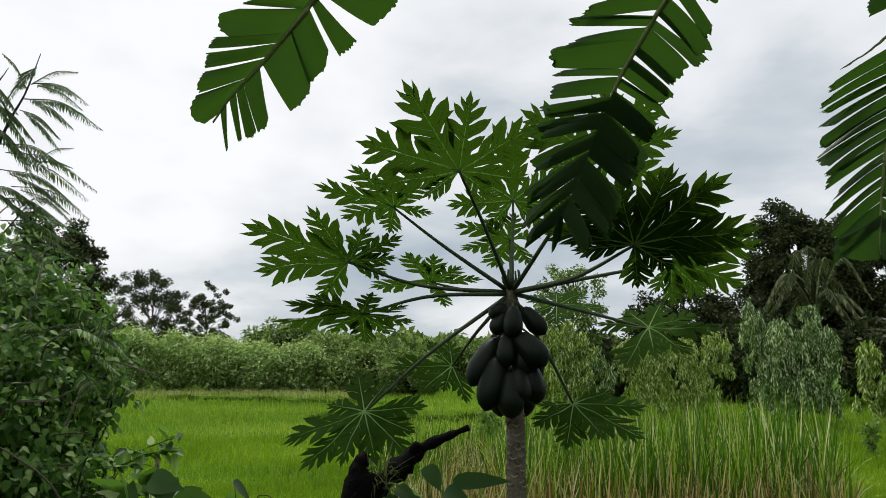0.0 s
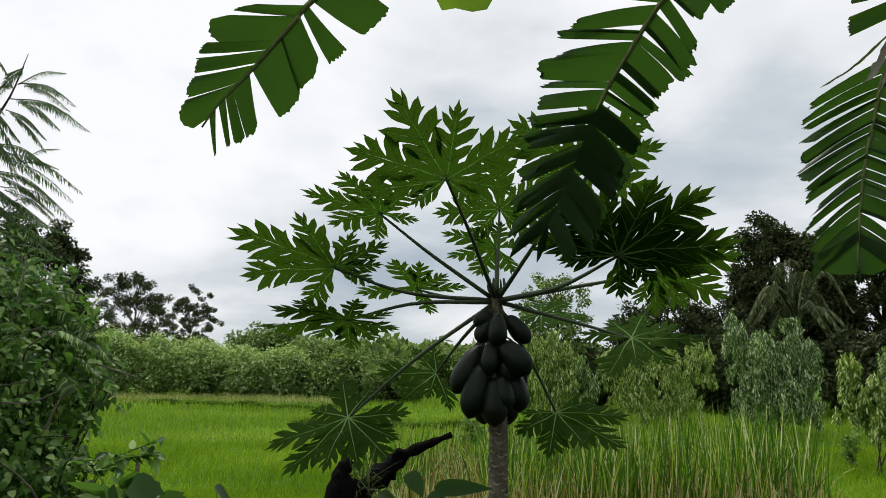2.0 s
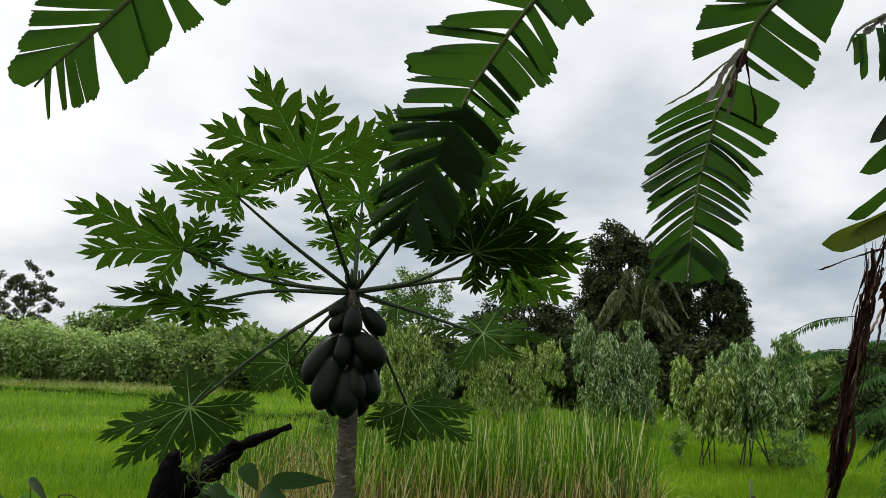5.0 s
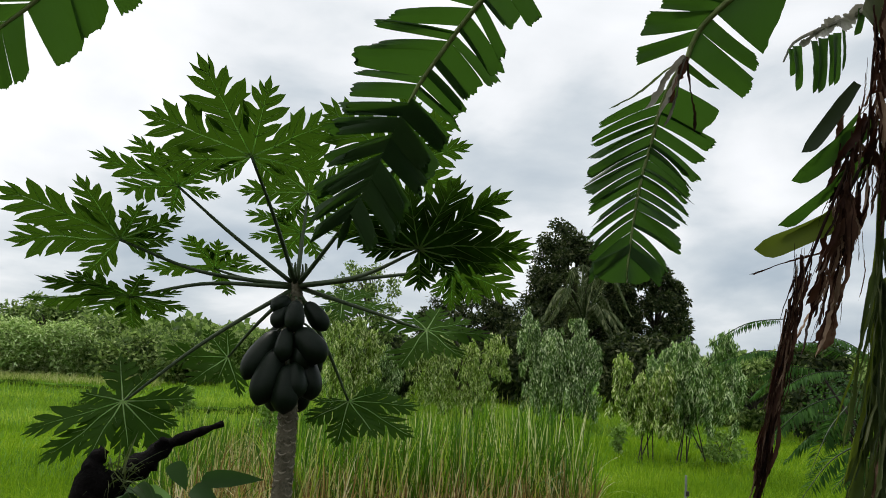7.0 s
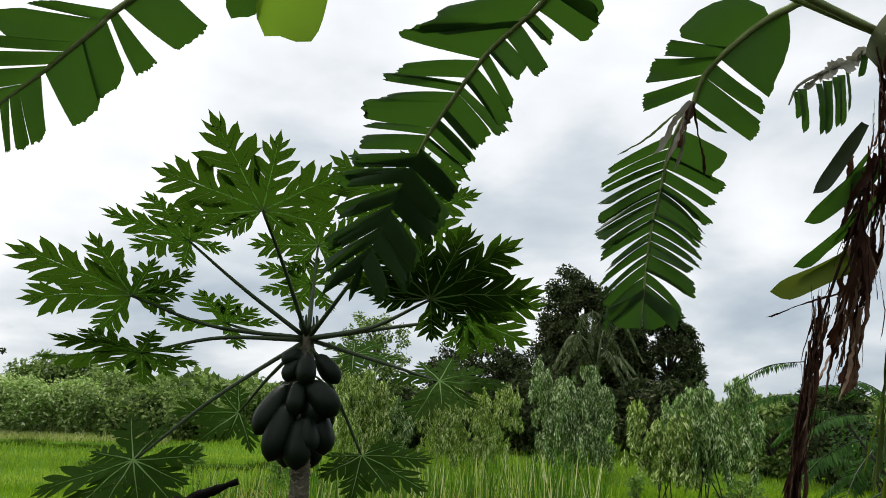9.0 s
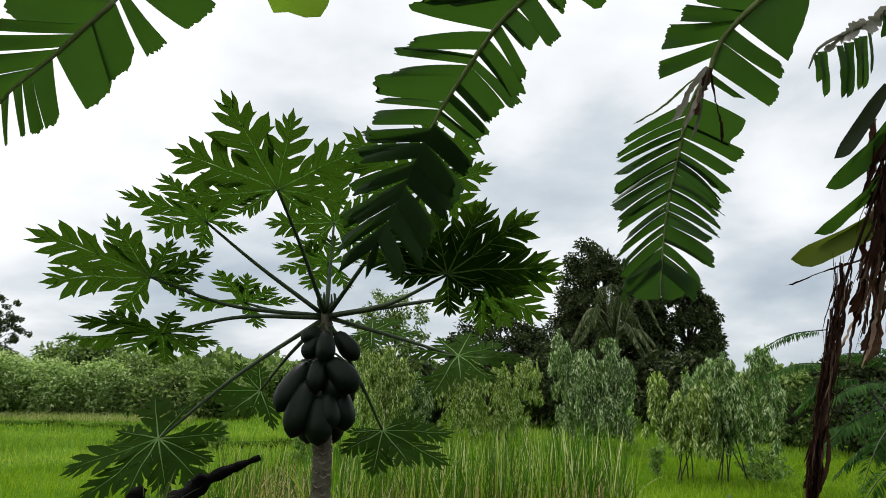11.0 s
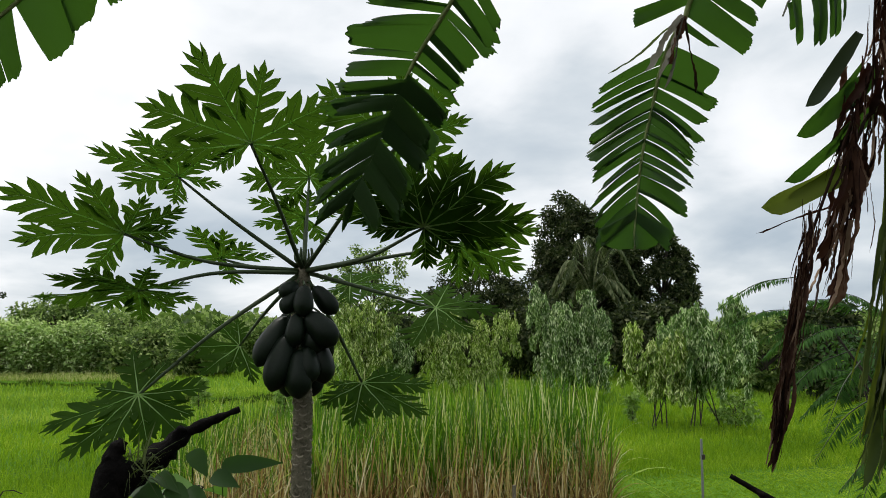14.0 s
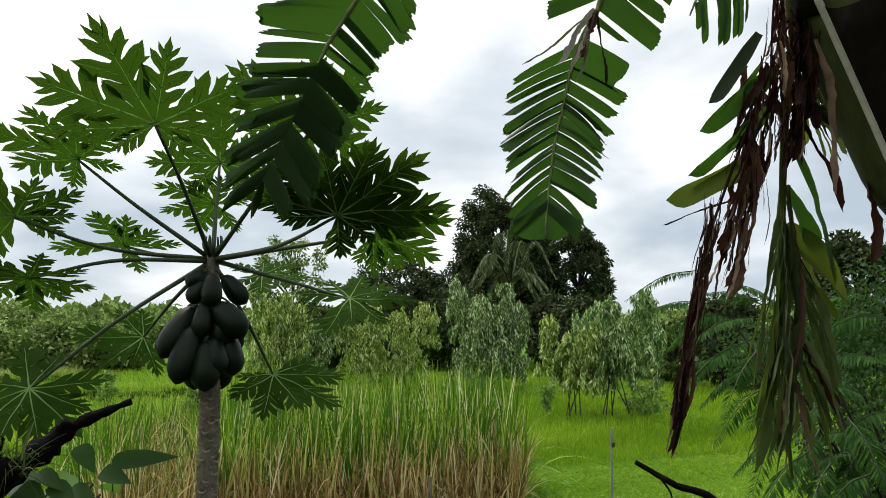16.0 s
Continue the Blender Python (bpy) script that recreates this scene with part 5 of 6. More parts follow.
    tube(rb, spline([up, (1.783, 1.527, 2.422), (1.797, 1.583, 2.205), (1.828, 1.643, 1.880), (1.844, 1.677, 1.478), (1.836, 1.657, 1.139)], 24), taper(0.017, 0.005, 24), 7)
    hang = part("leaf", rb, M_BYELLOW, t, "yellow-green hanging leaf, half withered")
    strips = [
        ((1.718, 1.589, 2.436), (1.633, 1.700, 2.250), 0.042, M_BGREEN_DRY), ((1.741, 1.605, 2.359), (1.666, 1.711, 2.217), 0.02, M_BANANA),
        ((1.772, 1.583, 2.338), (1.616, 1.720, 2.160), 0.058, M_BANANA), ((1.786, 1.608, 2.245), (1.605, 1.767, 2.036), 0.06, M_BANANA), ((1.763, 1.684, 2.106), (1.623, 1.788, 1.996), 0.03, M_BYELLOW),
        ((1.787, 1.664, 2.090), (1.567, 1.818, 1.955), 0.066, M_BYELLOW), ((1.729, 1.725, 1.972), (1.563, 1.858, 1.898), 0.008, M_BDEAD), ((1.833, 1.619, 2.167), (1.987, 1.605, 1.713), 0.04, M_BANANA),
        ((1.852, 1.650, 2.002), (1.948, 1.640, 1.817), 0.06, M_BANANA), ((1.861, 1.666, 1.884), (2.008, 1.584, 1.654), 0.10, M_BYELLOW),
    ] + [
        ((1.865, 1.674, 1.799), (1.987, 1.611, 1.612), 0.09, M_BYELLOW), ((1.861, 1.672, 1.851), (1.958, 1.631, 1.379), 0.05, M_BGREY),
        ((1.864, 1.688, 1.612), (1.948, 1.617, 1.235), 0.06, M_BGREY), ((1.861, 1.689, 1.477), (1.914, 1.632, 1.138), 0.018, M_BDEAD),
        ((1.833, 1.641, 1.999), (1.764, 1.692, 1.380), 0.08, M_BGREY), ((1.844, 1.654, 1.882), (1.753, 1.676, 1.221), 0.07, M_BGREY),
        ((1.850, 1.675, 1.612), (1.770, 1.652, 1.192), 0.09, M_BGREY), ((1.842, 1.679, 1.478), (1.819, 1.647, 1.270), 0.05, M_BYELLOW),
        ((1.849, 1.607, 2.270), (2.020, 1.596, 1.932), 0.025, M_BDEAD), ((1.861, 1.574, 2.313), (1.954, 1.604, 2.176), 0.03, M_BGREY),
        ((1.896, 1.570, 2.230), (2.020, 1.542, 2.119), 0.03, M_BGREY), ((1.925, 1.439, 2.050), (1.960, 1.459, 1.752), 0.03, M_BDEAD),
    ]
    for a, b, w, m in strips:
        if m is M_BGREY:
            rng = random.Random(int(a[2] * 999))
            for i in range(13):
                o = Vector((rng.gauss(0, 0.028), rng.gauss(0, 0.03), 0))
                ribbon(hang, Vector(a) + o * 0.4, Vector(b) + o * 1.5 + Vector((0, 0, rng.uniform(-0.05, 0.12))), rng.choice((0.004, 0.008, 0.014, 0.022, 0.034)), M_BDEAD if i % 9 == 4 else M_BYELLOW if i % 6 == 1 else m, i + int(w * 997))
        else:
            ribbon(hang, a, b, w, m, int(w * 997) + int(a[2] * 50))
    # dead brown leaves, collapsed into strings
    for a, b, spread, n, lab in (((1.717, 1.583, 2.331), (1.702, 1.731, 1.747), 0.065, 20, "dead brown leaf hanging in strips"), ((1.649, 1.727, 1.984), (1.534, 1.803, 1.279), 0.020, 40, "dead brown leaf shrivelled into a long bunch"), ((1.735, 1.490, 2.467), (1.746, 1.673, 1.999), 0.09, 16, "dead brown leaf around the stem"), ((1.636, 1.432, 2.624), (1.714, 1.560, 2.240), 0.04, 8, "dead brown leaf hanging from the crown"), ((1.702, 1.421, 2.478), (1.799, 1.570, 2.103), 0.045, 21, "dead brown leaf pressed against the stem")):
        rng = random.Random(n)
        rb = bmesh.new()
        a, b = Vector(a), Vector(b)
        tube(rb, spline([up, (1.807, 1.502, 2.551), (1.765, 1.529, 2.454), a.lerp(b, 0.3), b], 30), taper(0.007, 0.003, 30), 6)
        dead = part("leaf", rb, M_BDEAD, t, lab)
        for i in range(n * 3):
            f = rng.uniform(0, 0.8)
            p = a.lerp(b, f) + Vector((rng.gauss(0, spread * 0.42), rng.gauss(0, spread * 0.5), 0))
            q = p + (b - a) * min(rng.uniform(0.12, 0.42), 1.06 - f) + Vector((rng.gauss(0, spread * 0.35), rng.gauss(0, spread * 0.4), -rng.uniform(0.0, 0.06)))
            ribbon(dead, p, q, rng.choice((0.003, 0.005, 0.008, 0.012)) if i % 3 or n >= 40 else rng.uniform(0.014, 0.032), M_BDEAD, i + n)


def ribbon(parent, a, b, w, mat, seed, straight=False):
    """A torn, crinkled strip of leaf from a to b."""
    rng = random.Random(seed)
    a, b = Vector(a), Vector(b)
    L = (b - a).length
    ax = (b - a).normalized()
    view = Vector((rng.uniform(-0.35, 0.35), -1, rng.uniform(-0.3, 0.3)))
    sd = ax.cross(view).normalized()
    blunt = mat in (M_BANANA, M_BYELLOW, M_BYOUNG, M_BGREEN_DRY)
    n = sd.cross(ax)
    bm = bmesh.new()
    grid = []
    rows = 12 if blunt else 20
    ph = rng.uniform(0, 6)
    for i in range(rows):
        s = i / (rows - 1)
        half = w / 2 * (1 - 0.25 * s if straight else min(1, 0.55 + 1.5 * s)) * ((1, 0.9, 0.5)[max(0, i - rows + 3)] if blunt else 1) * (1 if s < 0.8 or blunt else 1 - 0.55 * ((s - 0.8) / 0.2) ** 2)
        half *= 1 if blunt else rng.uniform(0.75, 1.1)
        tw = (0.2 if straight else 0.5 if blunt else 0.8) * math.sin((3.1 if blunt else 5.0) * s + ph) * min(1, s * 2)
        e = sd * math.cos(tw) + n * math.sin(tw)
        m = a + ax * L * s + n * 0.06 * L * math.sin(math.pi * s) * rng.uniform(0.6, 1) + (sd * 0.008 * L * math.sin(4 * s + ph) if blunt else sd * 0.022 * L * math.sin(6 * s + ph) + sd * w * rng.uniform(-0.12, 0.12))
        grid.append([bm.verts.new(m + e * half * f + n * (abs(f) - 0.5) * half * 0.5 * (1 if mat is not M_BDEAD else 1.6) + ax * (0.03 * L * f * (i == rows - 1))) for f in (-1, 0, 1)])
    for r0, r1 in zip(grid, grid[1:]):
        for k in range(2):
            bm.faces.new((r0[k], r0[k + 1], r1[k + 1], r1[k]))
    return smooth(part("leaf_strip", bm, mat, parent))


banana()

# ---- garden plants ----
HEART = ((0.0, 0.3), (0.05, 0.75), (0.2, 1.0), (0.45, 0.92), (0.7, 0.55), (0.88, 0.2), (1.0, 0.0))
OVATE = ((0.0, 0.0), (0.06, 0.5), (0.22, 0.95), (0.45, 1.0), (0.72, 0.6), (0.9, 0.22), (1.0, 0.0))


def bush(name, label, clumps, n, leaf, mat, seed, ground_at, category="bush", hang=0.7, width=0.30, big=0, sprays=0):
    """Leafy stems about the given clump centres."""
    rng = np.random.default_rng(seed)
    random.seed(seed)
    t = thing(name, ground_at, label, category)
    foot = Vector(ground_at)
    for p, r in clumps:
        bm = bmesh.new()
        q = Vector(p)
        m = foot.lerp(q, 0.5) + Vector((rng.normal(0, 0.12), rng.normal(0, 0.12), 0.1))
        tube(bm, spline([foot + Vector((rng.normal(0, 0.1), rng.normal(0, 0.1), 0)), m, q], 9), taper(0.014, 0.004, 9), 5)
        for k in range(3):
            e = q + Vector(rng.normal(0, r * 0.7, 3))
            tube(bm, spline([m, q.lerp(e, 0.4), e], 6), taper(0.005, 0.0015, 6), 4)
        part("branch", bm, M_BARK, t, "thin tangled brown stem")
    w = np.array([r for _, r in clumps]) ** 2
    k = rng.choice(len(clumps), n, p=w / w.sum())
    ctr = np.array([p for p, _ in clumps])[k]
    rad = np.array([r for _, r in clumps])[k]
    g = unit(rng.normal(size=(n, 3))) * (rng.uniform(0.1, 1, n) ** 0.5)[:, None]
    if sprays:
        hub = ctr[:sprays] + g[:sprays] * rad[:sprays, None]
        out = g[:sprays]
        pick = rng.integers(0, sprays, n)
        along = rng.uniform(-1, 1, n)[:, None]
        way = unit(np.cross(out, rng.normal(size=(sprays, 3))) + np.array([0, 0, -0.5]))
        c = hub[pick] + way[pick] * along * 0.12 + rng.normal(0, 0.02, (n, 3))
        g = out[pick]
    else:
        c = ctr + g * rad[:, None]
    c[:, 2] = np.maximum(c[:, 2], 0.03 + np.array([ground_height(a, b) for a, b in c[:, :2]]))
    d = g * 0.8 + rng.normal(0, 0.5, (n, 3)) - np.array([0, 0, hang])
    nr = np.array([0, -0.4, 1.0]) + rng.normal(0, 0.45, (n, 3))
    ll = leaf * rng.uniform(0.55, 1.25, n)
    tagged(smooth(part("foliage", leaf_cloud(c, d, nr, ll, ll * width, OVATE, 0.2, 0.25), mat, t)), kind="stuff")
    if big:
        k = rng.choice(len(clumps), big, p=w / w.sum())
        g = unit(rng.normal(size=(big, 3)) + np.array([0.3, -0.6, 0.2]))
        c = np.array([p for p, _ in clumps])[k] + g * np.array([r for _, r in clumps])[k][:, None] * rng.uniform(0.85, 1.1, big)[:, None]
        d = g * 0.5 + rng.normal(0, 0.45, (big, 3)) - np.array([0, 0, 0.7])
        ll = leaf * rng.uniform(1.0, 1.7, big)
        tagged(smooth(part("broad_foliage", leaf_cloud(c, d, g + rng.normal(0, 0.5, (big, 3)) + np.array([0, 0, 0.5]), ll, ll * 0.34, HEART, 0.2, 0.3), mat, t)), kind="stuff")
        tb = bmesh.new()
        for i in range(big // 2):
            p = Vector(c[i]) + Vector((0, -0.02, 0))
            q = p + Vector(rng.normal(0, 0.14, 3))
            tube(tb, spline([p, p.lerp(q, 0.5) + Vector(rng.normal(0, 0.03, 3)), q], 6), taper(0.005, 0.0025, 6), 4)
        tagged(part("twig", tb, M_TWIG, t, "pale grey-brown twigs"), kind="stuff")
    return t


bush("vine_bush", "dense bush overgrown with broad-leaved dark green vines", [
    ((-2.141, 3.256, 1.753), 0.42), ((-2.097, 3.517, 1.806), 0.27), ((-1.892, 3.518, 1.806), 0.24), ((-1.767, 3.588, 1.685), 0.17), ((-1.898, 3.292, 1.627), 0.32), ((-1.722, 3.387, 1.524), 0.22), ((-1.609, 3.383, 1.422), 0.14),
    ((-1.781, 3.122, 1.389), 0.32), ((-1.631, 3.194, 1.288), 0.17), ((-1.745, 3.007, 1.195), 0.30), ((-1.603, 3.074, 1.118), 0.20), ((-1.514, 3.098, 1.001), 0.17), ((-1.599, 2.938, 0.990), 0.3), ((-1.983, 2.996, 1.375), 0.45), ((-1.884, 2.896, 1.040), 0.45), ((-1.565, 2.907, 0.788), 0.35), ((-2.274, 3.507, 2.012), 0.25), ((-1.860, 3.650, 1.771), 0.10), ((-1.663, 3.583, 1.630), 0.08), ((-1.500, 3.376, 1.397), 0.07), ((-1.571, 3.459, 1.510), 0.07), ((-1.534, 3.298, 1.290), 0.06), ((-1.373, 3.062, 1.053), 0.1)],
    17000, 0.04, M_VINE, 61, (-1.911, 3.169, 0.000), big=150, sprays=1100)
bush("vine_bush", "tangle of low vines with broad leaves by the stump", [
    ((-0.991, 2.669, 1.046), 0.07), ((-0.750, 2.743, 1.030), 0.06), ((-0.121, 2.080, 1.134), 0.07), ((-0.038, 2.089, 1.139), 0.06), ((-1.170, 2.811, 1.016), 0.1)],
    90, 0.13, M_VINE, 62, (-0.718, 2.499, 0.000), hang=0.2)


def pinnate(parent, a, b, leaflet, seed, pairs=26, sag=0.12, mat=None, wide=0.055):
    """A feathery leaf: a thin stalk with paired leaflets."""
    rng = np.random.default_rng(seed)
    a, b = Vector(a), Vector(b)
    L = (b - a).length
    line = spline([a, a.lerp(b, 0.5) + Vector((0, 0, sag * L)), b], pairs + 8)
    bm = bmesh.new()
    tube(bm, line, taper(0.004, 0.001, len(line)), 4)
    f = part("frond", bm, M_PETIOLE, parent)
    q = np.array(line)
    tg = unit(np.gradient(q, axis=0))
    sd = unit(np.cross(tg, np.array([0, 0, 1.0]) + rng.normal(0, 0.25, 3)))
    q, tg, sd = q[6:], tg[6:], sd[6:]
    m = len(q)
    s = np.tile([1.0, -1.0], m)[:, None]
    c, t2, s2 = np.repeat(q, 2, 0), np.repeat(tg, 2, 0), np.repeat(sd, 2, 0) * s
    env = np.repeat(np.sin(np.linspace(0.75, 2.85, m)), 2)
    d = s2 + t2 * 0.45 + np.array([0, 0, -0.55]) + rng.normal(0, 0.1, (2 * m, 3))
    ln = leaflet * env * rng.uniform(0.85, 1.1, 2 * m)
    cl = leaf_cloud(c, d, np.array([0, 0, 1.0]) + rng.normal(0, 0.3, c.shape), ln, np.maximum(ln * wide, 0.0022))
    tagged(part("leaflet", cl, mat or M_FEATHER, f), kind="stuff")


def feather_tree():
    foot = (-2.953, 4.280, -0.100)
    t = thing("feather_tree", foot, "slender tree with feathery drooping compound leaves", "tree")
    stems = [
        [foot, (-2.808, 4.206, 2.262), (-2.577, 4.099, 2.848), (-2.458, 4.087, 3.102), (-2.366, 4.051, 3.330)],
        [foot, (-2.829, 4.225, 1.996), (-2.612, 4.212, 2.263), (-2.458, 4.258, 2.510)],
        [foot, (-2.801, 4.153, 2.556), (-2.622, 4.013, 3.023), (-2.518, 4.003, 3.224)],
        [foot, (-2.800, 4.258, 1.800), (-2.563, 4.264, 2.101), (-2.437, 4.313, 2.279)],
    ]
    for p in stems:
        bm = bmesh.new()
        tube(bm, spline(p, 16), taper(0.016, 0.002, 16), 6)
        part("branch", bm, M_BARK, t)
    fronds = [
        ((-2.429, 4.086, 3.153), (-2.158, 4.086, 3.230), 0.08), ((-2.420, 4.087, 3.161), (-2.085, 4.080, 3.030), 0.11), ((-2.474, 4.090, 3.068), (-2.032, 4.149, 2.904), 0.17), ((-2.492, 4.101, 3.003), (-2.276, 4.156, 2.848), 0.12),
        ((-2.449, 4.086, 3.119), (-2.584, 4.043, 3.327), 0.08), ((-2.393, 4.068, 3.251), (-2.443, 3.976, 3.095), 0.12), ((-2.593, 4.104, 2.798), (-2.201, 4.134, 2.653), 0.14), ((-2.571, 4.130, 2.754), (-2.071, 4.226, 2.545), 0.16),
    ] + [
        ((-2.601, 4.138, 2.654), (-2.156, 4.208, 2.431), 0.16), ((-2.557, 4.188, 2.564), (-2.108, 4.242, 2.376), 0.13), ((-2.608, 4.172, 2.492), (-2.283, 4.269, 2.357), 0.16), ((-2.622, 4.013, 3.023), (-2.393, 4.100, 2.814), 0.15),
        ((-2.633, 3.962, 3.140), (-2.456, 4.017, 2.957), 0.15), ((-2.611, 4.196, 2.361), (-2.257, 4.302, 2.242), 0.16), ((-2.636, 4.197, 2.260), (-2.323, 4.285, 2.103), 0.16), ((-2.633, 4.048, 2.900), (-2.426, 4.118, 2.683), 0.16),
    ] + [
        ((-2.536, 4.151, 2.187), (-2.139, 4.150, 2.137), 0.14), ((-2.508, 4.065, 2.078), (-2.041, 4.105, 1.985), 0.14), ((-2.511, 4.146, 2.319), (-2.087, 4.158, 2.271), 0.12), ((-2.476, 3.980, 1.942), (-2.093, 3.976, 1.848), 0.14), ((-2.488, 4.175, 2.223), (-2.313, 4.144, 2.318), 0.12), ((-2.264, 3.987, 1.974), (-1.897, 3.966, 1.786), 0.12),
        ((-2.561, 4.219, 2.399), (-2.332, 4.214, 2.501), 0.12), ((-2.677, 4.116, 2.547), (-2.410, 4.179, 2.460), 0.15), ((-2.683, 4.194, 2.060), (-2.410, 4.254, 1.932), 0.15), ((-2.450, 4.216, 2.708), (-2.213, 4.203, 2.802), 0.05),
    ]
    for i, (a, b, l) in enumerate(fronds):
        pinnate(t, a, b, l * 0.54, 300 + i, 54, 0.14)
        # a second, shorter leaf beside it
        a, b = Vector(a), Vector(b)
        turn = Vector((0.04 * math.sin(i * 2.3), 0.12 * math.cos(i * 1.7), -0.10 + 0.05 * math.sin(i)))
        pinnate(t, a.lerp(b, 0.12), a.lerp(b, 0.85) + turn, l * 0.5, 340 + i, 44, 0.10)


feather_tree()


def overgrowth():
    """Fern-like sprays that hang over the top of the vine bush."""
    foot = (-2.1, 3.35, 0.0)
    t = thing("hanging_fern", foot, "bright green feathery sprays hanging over the vine bush", "fern")
    rng = random.Random(6)
    for i, (c, r) in enumerate([((-2.141, 3.156, 1.753), 0.42), ((-2.097, 3.417, 1.856), 0.30), ((-1.892, 3.418, 1.806), 0.26), ((-1.767, 3.488, 1.685), 0.19), ((-1.898, 3.192, 1.627), 0.34), ((-1.722, 3.287, 1.524), 0.24), ((-2.274, 3.407, 2.012), 0.28)]):
        c = Vector(c)
        bm = bmesh.new()
        tube(bm, spline([foot, Vector(foot).lerp(c, 0.5) + Vector((0.05, 0.05, 0.1)), c], 10), taper(0.014, 0.004, 10), 5)
        part("branch", bm, M_BARK, t)
        for k in range(7):
            a = rng.uniform(0, 2 * math.pi)
            o = Vector((math.cos(a), math.sin(a) - 0.35, rng.uniform(-0.1, 0.7))).normalized()
            p = c + o * r * 0.5
            q = c + o * r * rng.uniform(1.05, 1.4) + Vector((0.03, -0.03, -rng.uniform(0.05, 0.22)))
            pinnate(t, p, q, rng.uniform(0.05, 0.085), 700 + i * 10 + k, 24, 0.12, M_VINE, wide=0.10)


overgrowth()


def acacia():
    foot = (3.704, 2.556, -0.300)
    t = thing("feathery_acacia", foot, "feathery dark green acacia shrub with fern-like leaves", "shrub")
    bm = bmesh.new()
    hubs = [(2.975, 3.094, 1.630), (2.835, 2.806, 1.406), (3.187, 2.879, 1.629), (3.130, 2.637, 1.409), (2.785, 2.387, 1.138), (3.067, 2.386, 1.272), (2.831, 2.508, 1.269), (2.716, 2.146, 1.086)]
    for h in hubs:
        bm = bmesh.new()
        h = Vector(h)
        tube(bm, spline([foot, Vector(foot).lerp(h, 0.5) + Vector((0, 0, 0.2)), h], 10), taper(0.02, 0.005, 10), 5)
        part("branch", bm, M_BARK, t)
    fronds = [
        ((2.868, 3.177, 1.882), (2.443, 3.271, 1.713), 0.10), ((2.934, 3.130, 1.691), (2.476, 3.250, 1.622), 0.12), ((2.995, 3.074, 1.630), (2.584, 3.167, 1.540), 0.13), ((3.095, 2.975, 1.689), (2.738, 3.035, 1.745), 0.13),
        ((2.835, 2.806, 1.406), (2.535, 2.942, 1.377), 0.14), ((2.834, 2.806, 1.378), (2.515, 2.808, 1.200), 0.14), ((3.187, 2.879, 1.629), (2.839, 2.940, 1.802), 0.14), ((3.187, 2.880, 1.600), (3.232, 2.516, 1.735), 0.14),
    ] + [
        ((2.794, 2.541, 1.217), (2.419, 2.414, 0.874), 0.15), ((2.831, 2.508, 1.269), (2.567, 2.482, 1.184), 0.15), ((2.785, 2.387, 1.138), (2.517, 2.306, 0.850), 0.15), ((2.782, 2.386, 1.114), (2.777, 2.075, 1.115), 0.15),
        ((3.130, 2.637, 1.409), (3.130, 2.320, 1.425), 0.15), ((3.112, 2.656, 1.381), (3.075, 2.368, 1.224), 0.15), ((3.067, 2.386, 1.272), (2.789, 2.409, 1.304), 0.15), ((2.716, 2.146, 1.086), (2.496, 2.223, 1.000), 0.15),
    ] + [
        ((2.716, 2.146, 1.086), (2.554, 2.125, 0.888), 0.15), ((2.725, 2.129, 1.066), (2.703, 1.959, 0.953), 0.15), ((3.287, 2.449, 1.626), (3.077, 2.551, 1.573), 0.15), ((3.125, 2.299, 1.205), (2.855, 2.306, 1.145), 0.15),
        ((2.597, 2.324, 1.317), (2.303, 2.316, 1.172), 0.13), ((2.526, 2.238, 1.215), (2.185, 2.254, 1.017), 0.12), ((2.450, 2.149, 1.102), (2.160, 2.110, 0.927), 0.15), ((2.495, 2.089, 1.067), (2.263, 1.995, 0.905), 0.15), ((2.631, 2.118, 1.225), (2.519, 1.887, 1.023), 0.15),
    ] + [
        ((2.771, 2.734, 1.518), (2.379, 2.799, 1.258), 0.14), ((2.872, 2.776, 1.627), (2.486, 2.858, 1.490), 0.14), ((2.596, 2.472, 1.329), (2.273, 2.464, 1.085), 0.12), ((2.715, 2.647, 1.468), (2.451, 2.592, 1.176), 0.14), ((2.691, 2.215, 1.301), (2.415, 2.195, 1.139), 0.14), ((2.495, 1.927, 1.056), (2.322, 1.950, 0.968), 0.13),
        ((3.046, 3.300, 1.632), (2.791, 3.383, 1.441), 0.14), ((3.130, 3.222, 1.506), (3.251, 2.952, 1.392), 0.15), ((3.478, 2.852, 1.631), (3.254, 2.951, 1.451), 0.15), ((3.335, 2.382, 1.470), (3.096, 2.519, 1.363), 0.15),
    ]
    for i, (a, b, l) in enumerate(fronds):
        pinnate(t, a, b, l * 0.58, 400 + i, 46, 0.1, M_FERN, wide=0.085)


acacia()
bush("undergrowth", "dark green undergrowth of small-leaved shrubs", [
    ((4.119, 3.324, 1.358), 0.35), ((4.258, 3.155, 1.638), 0.4), ((4.103, 3.649, 1.343), 0.3), ((3.878, 2.936, 1.009), 0.4), ((3.877, 3.261, 1.032), 0.3), ((4.198, 2.883, 1.315), 0.5), ((3.511, 2.676, 0.731), 0.35), ((4.173, 4.157, 1.398), 0.25), ((3.664, 2.492, 0.811), 0.5)],
    16000, 0.03, M_CREEPER, 63, (4.097, 3.037, -0.300), category="shrub")


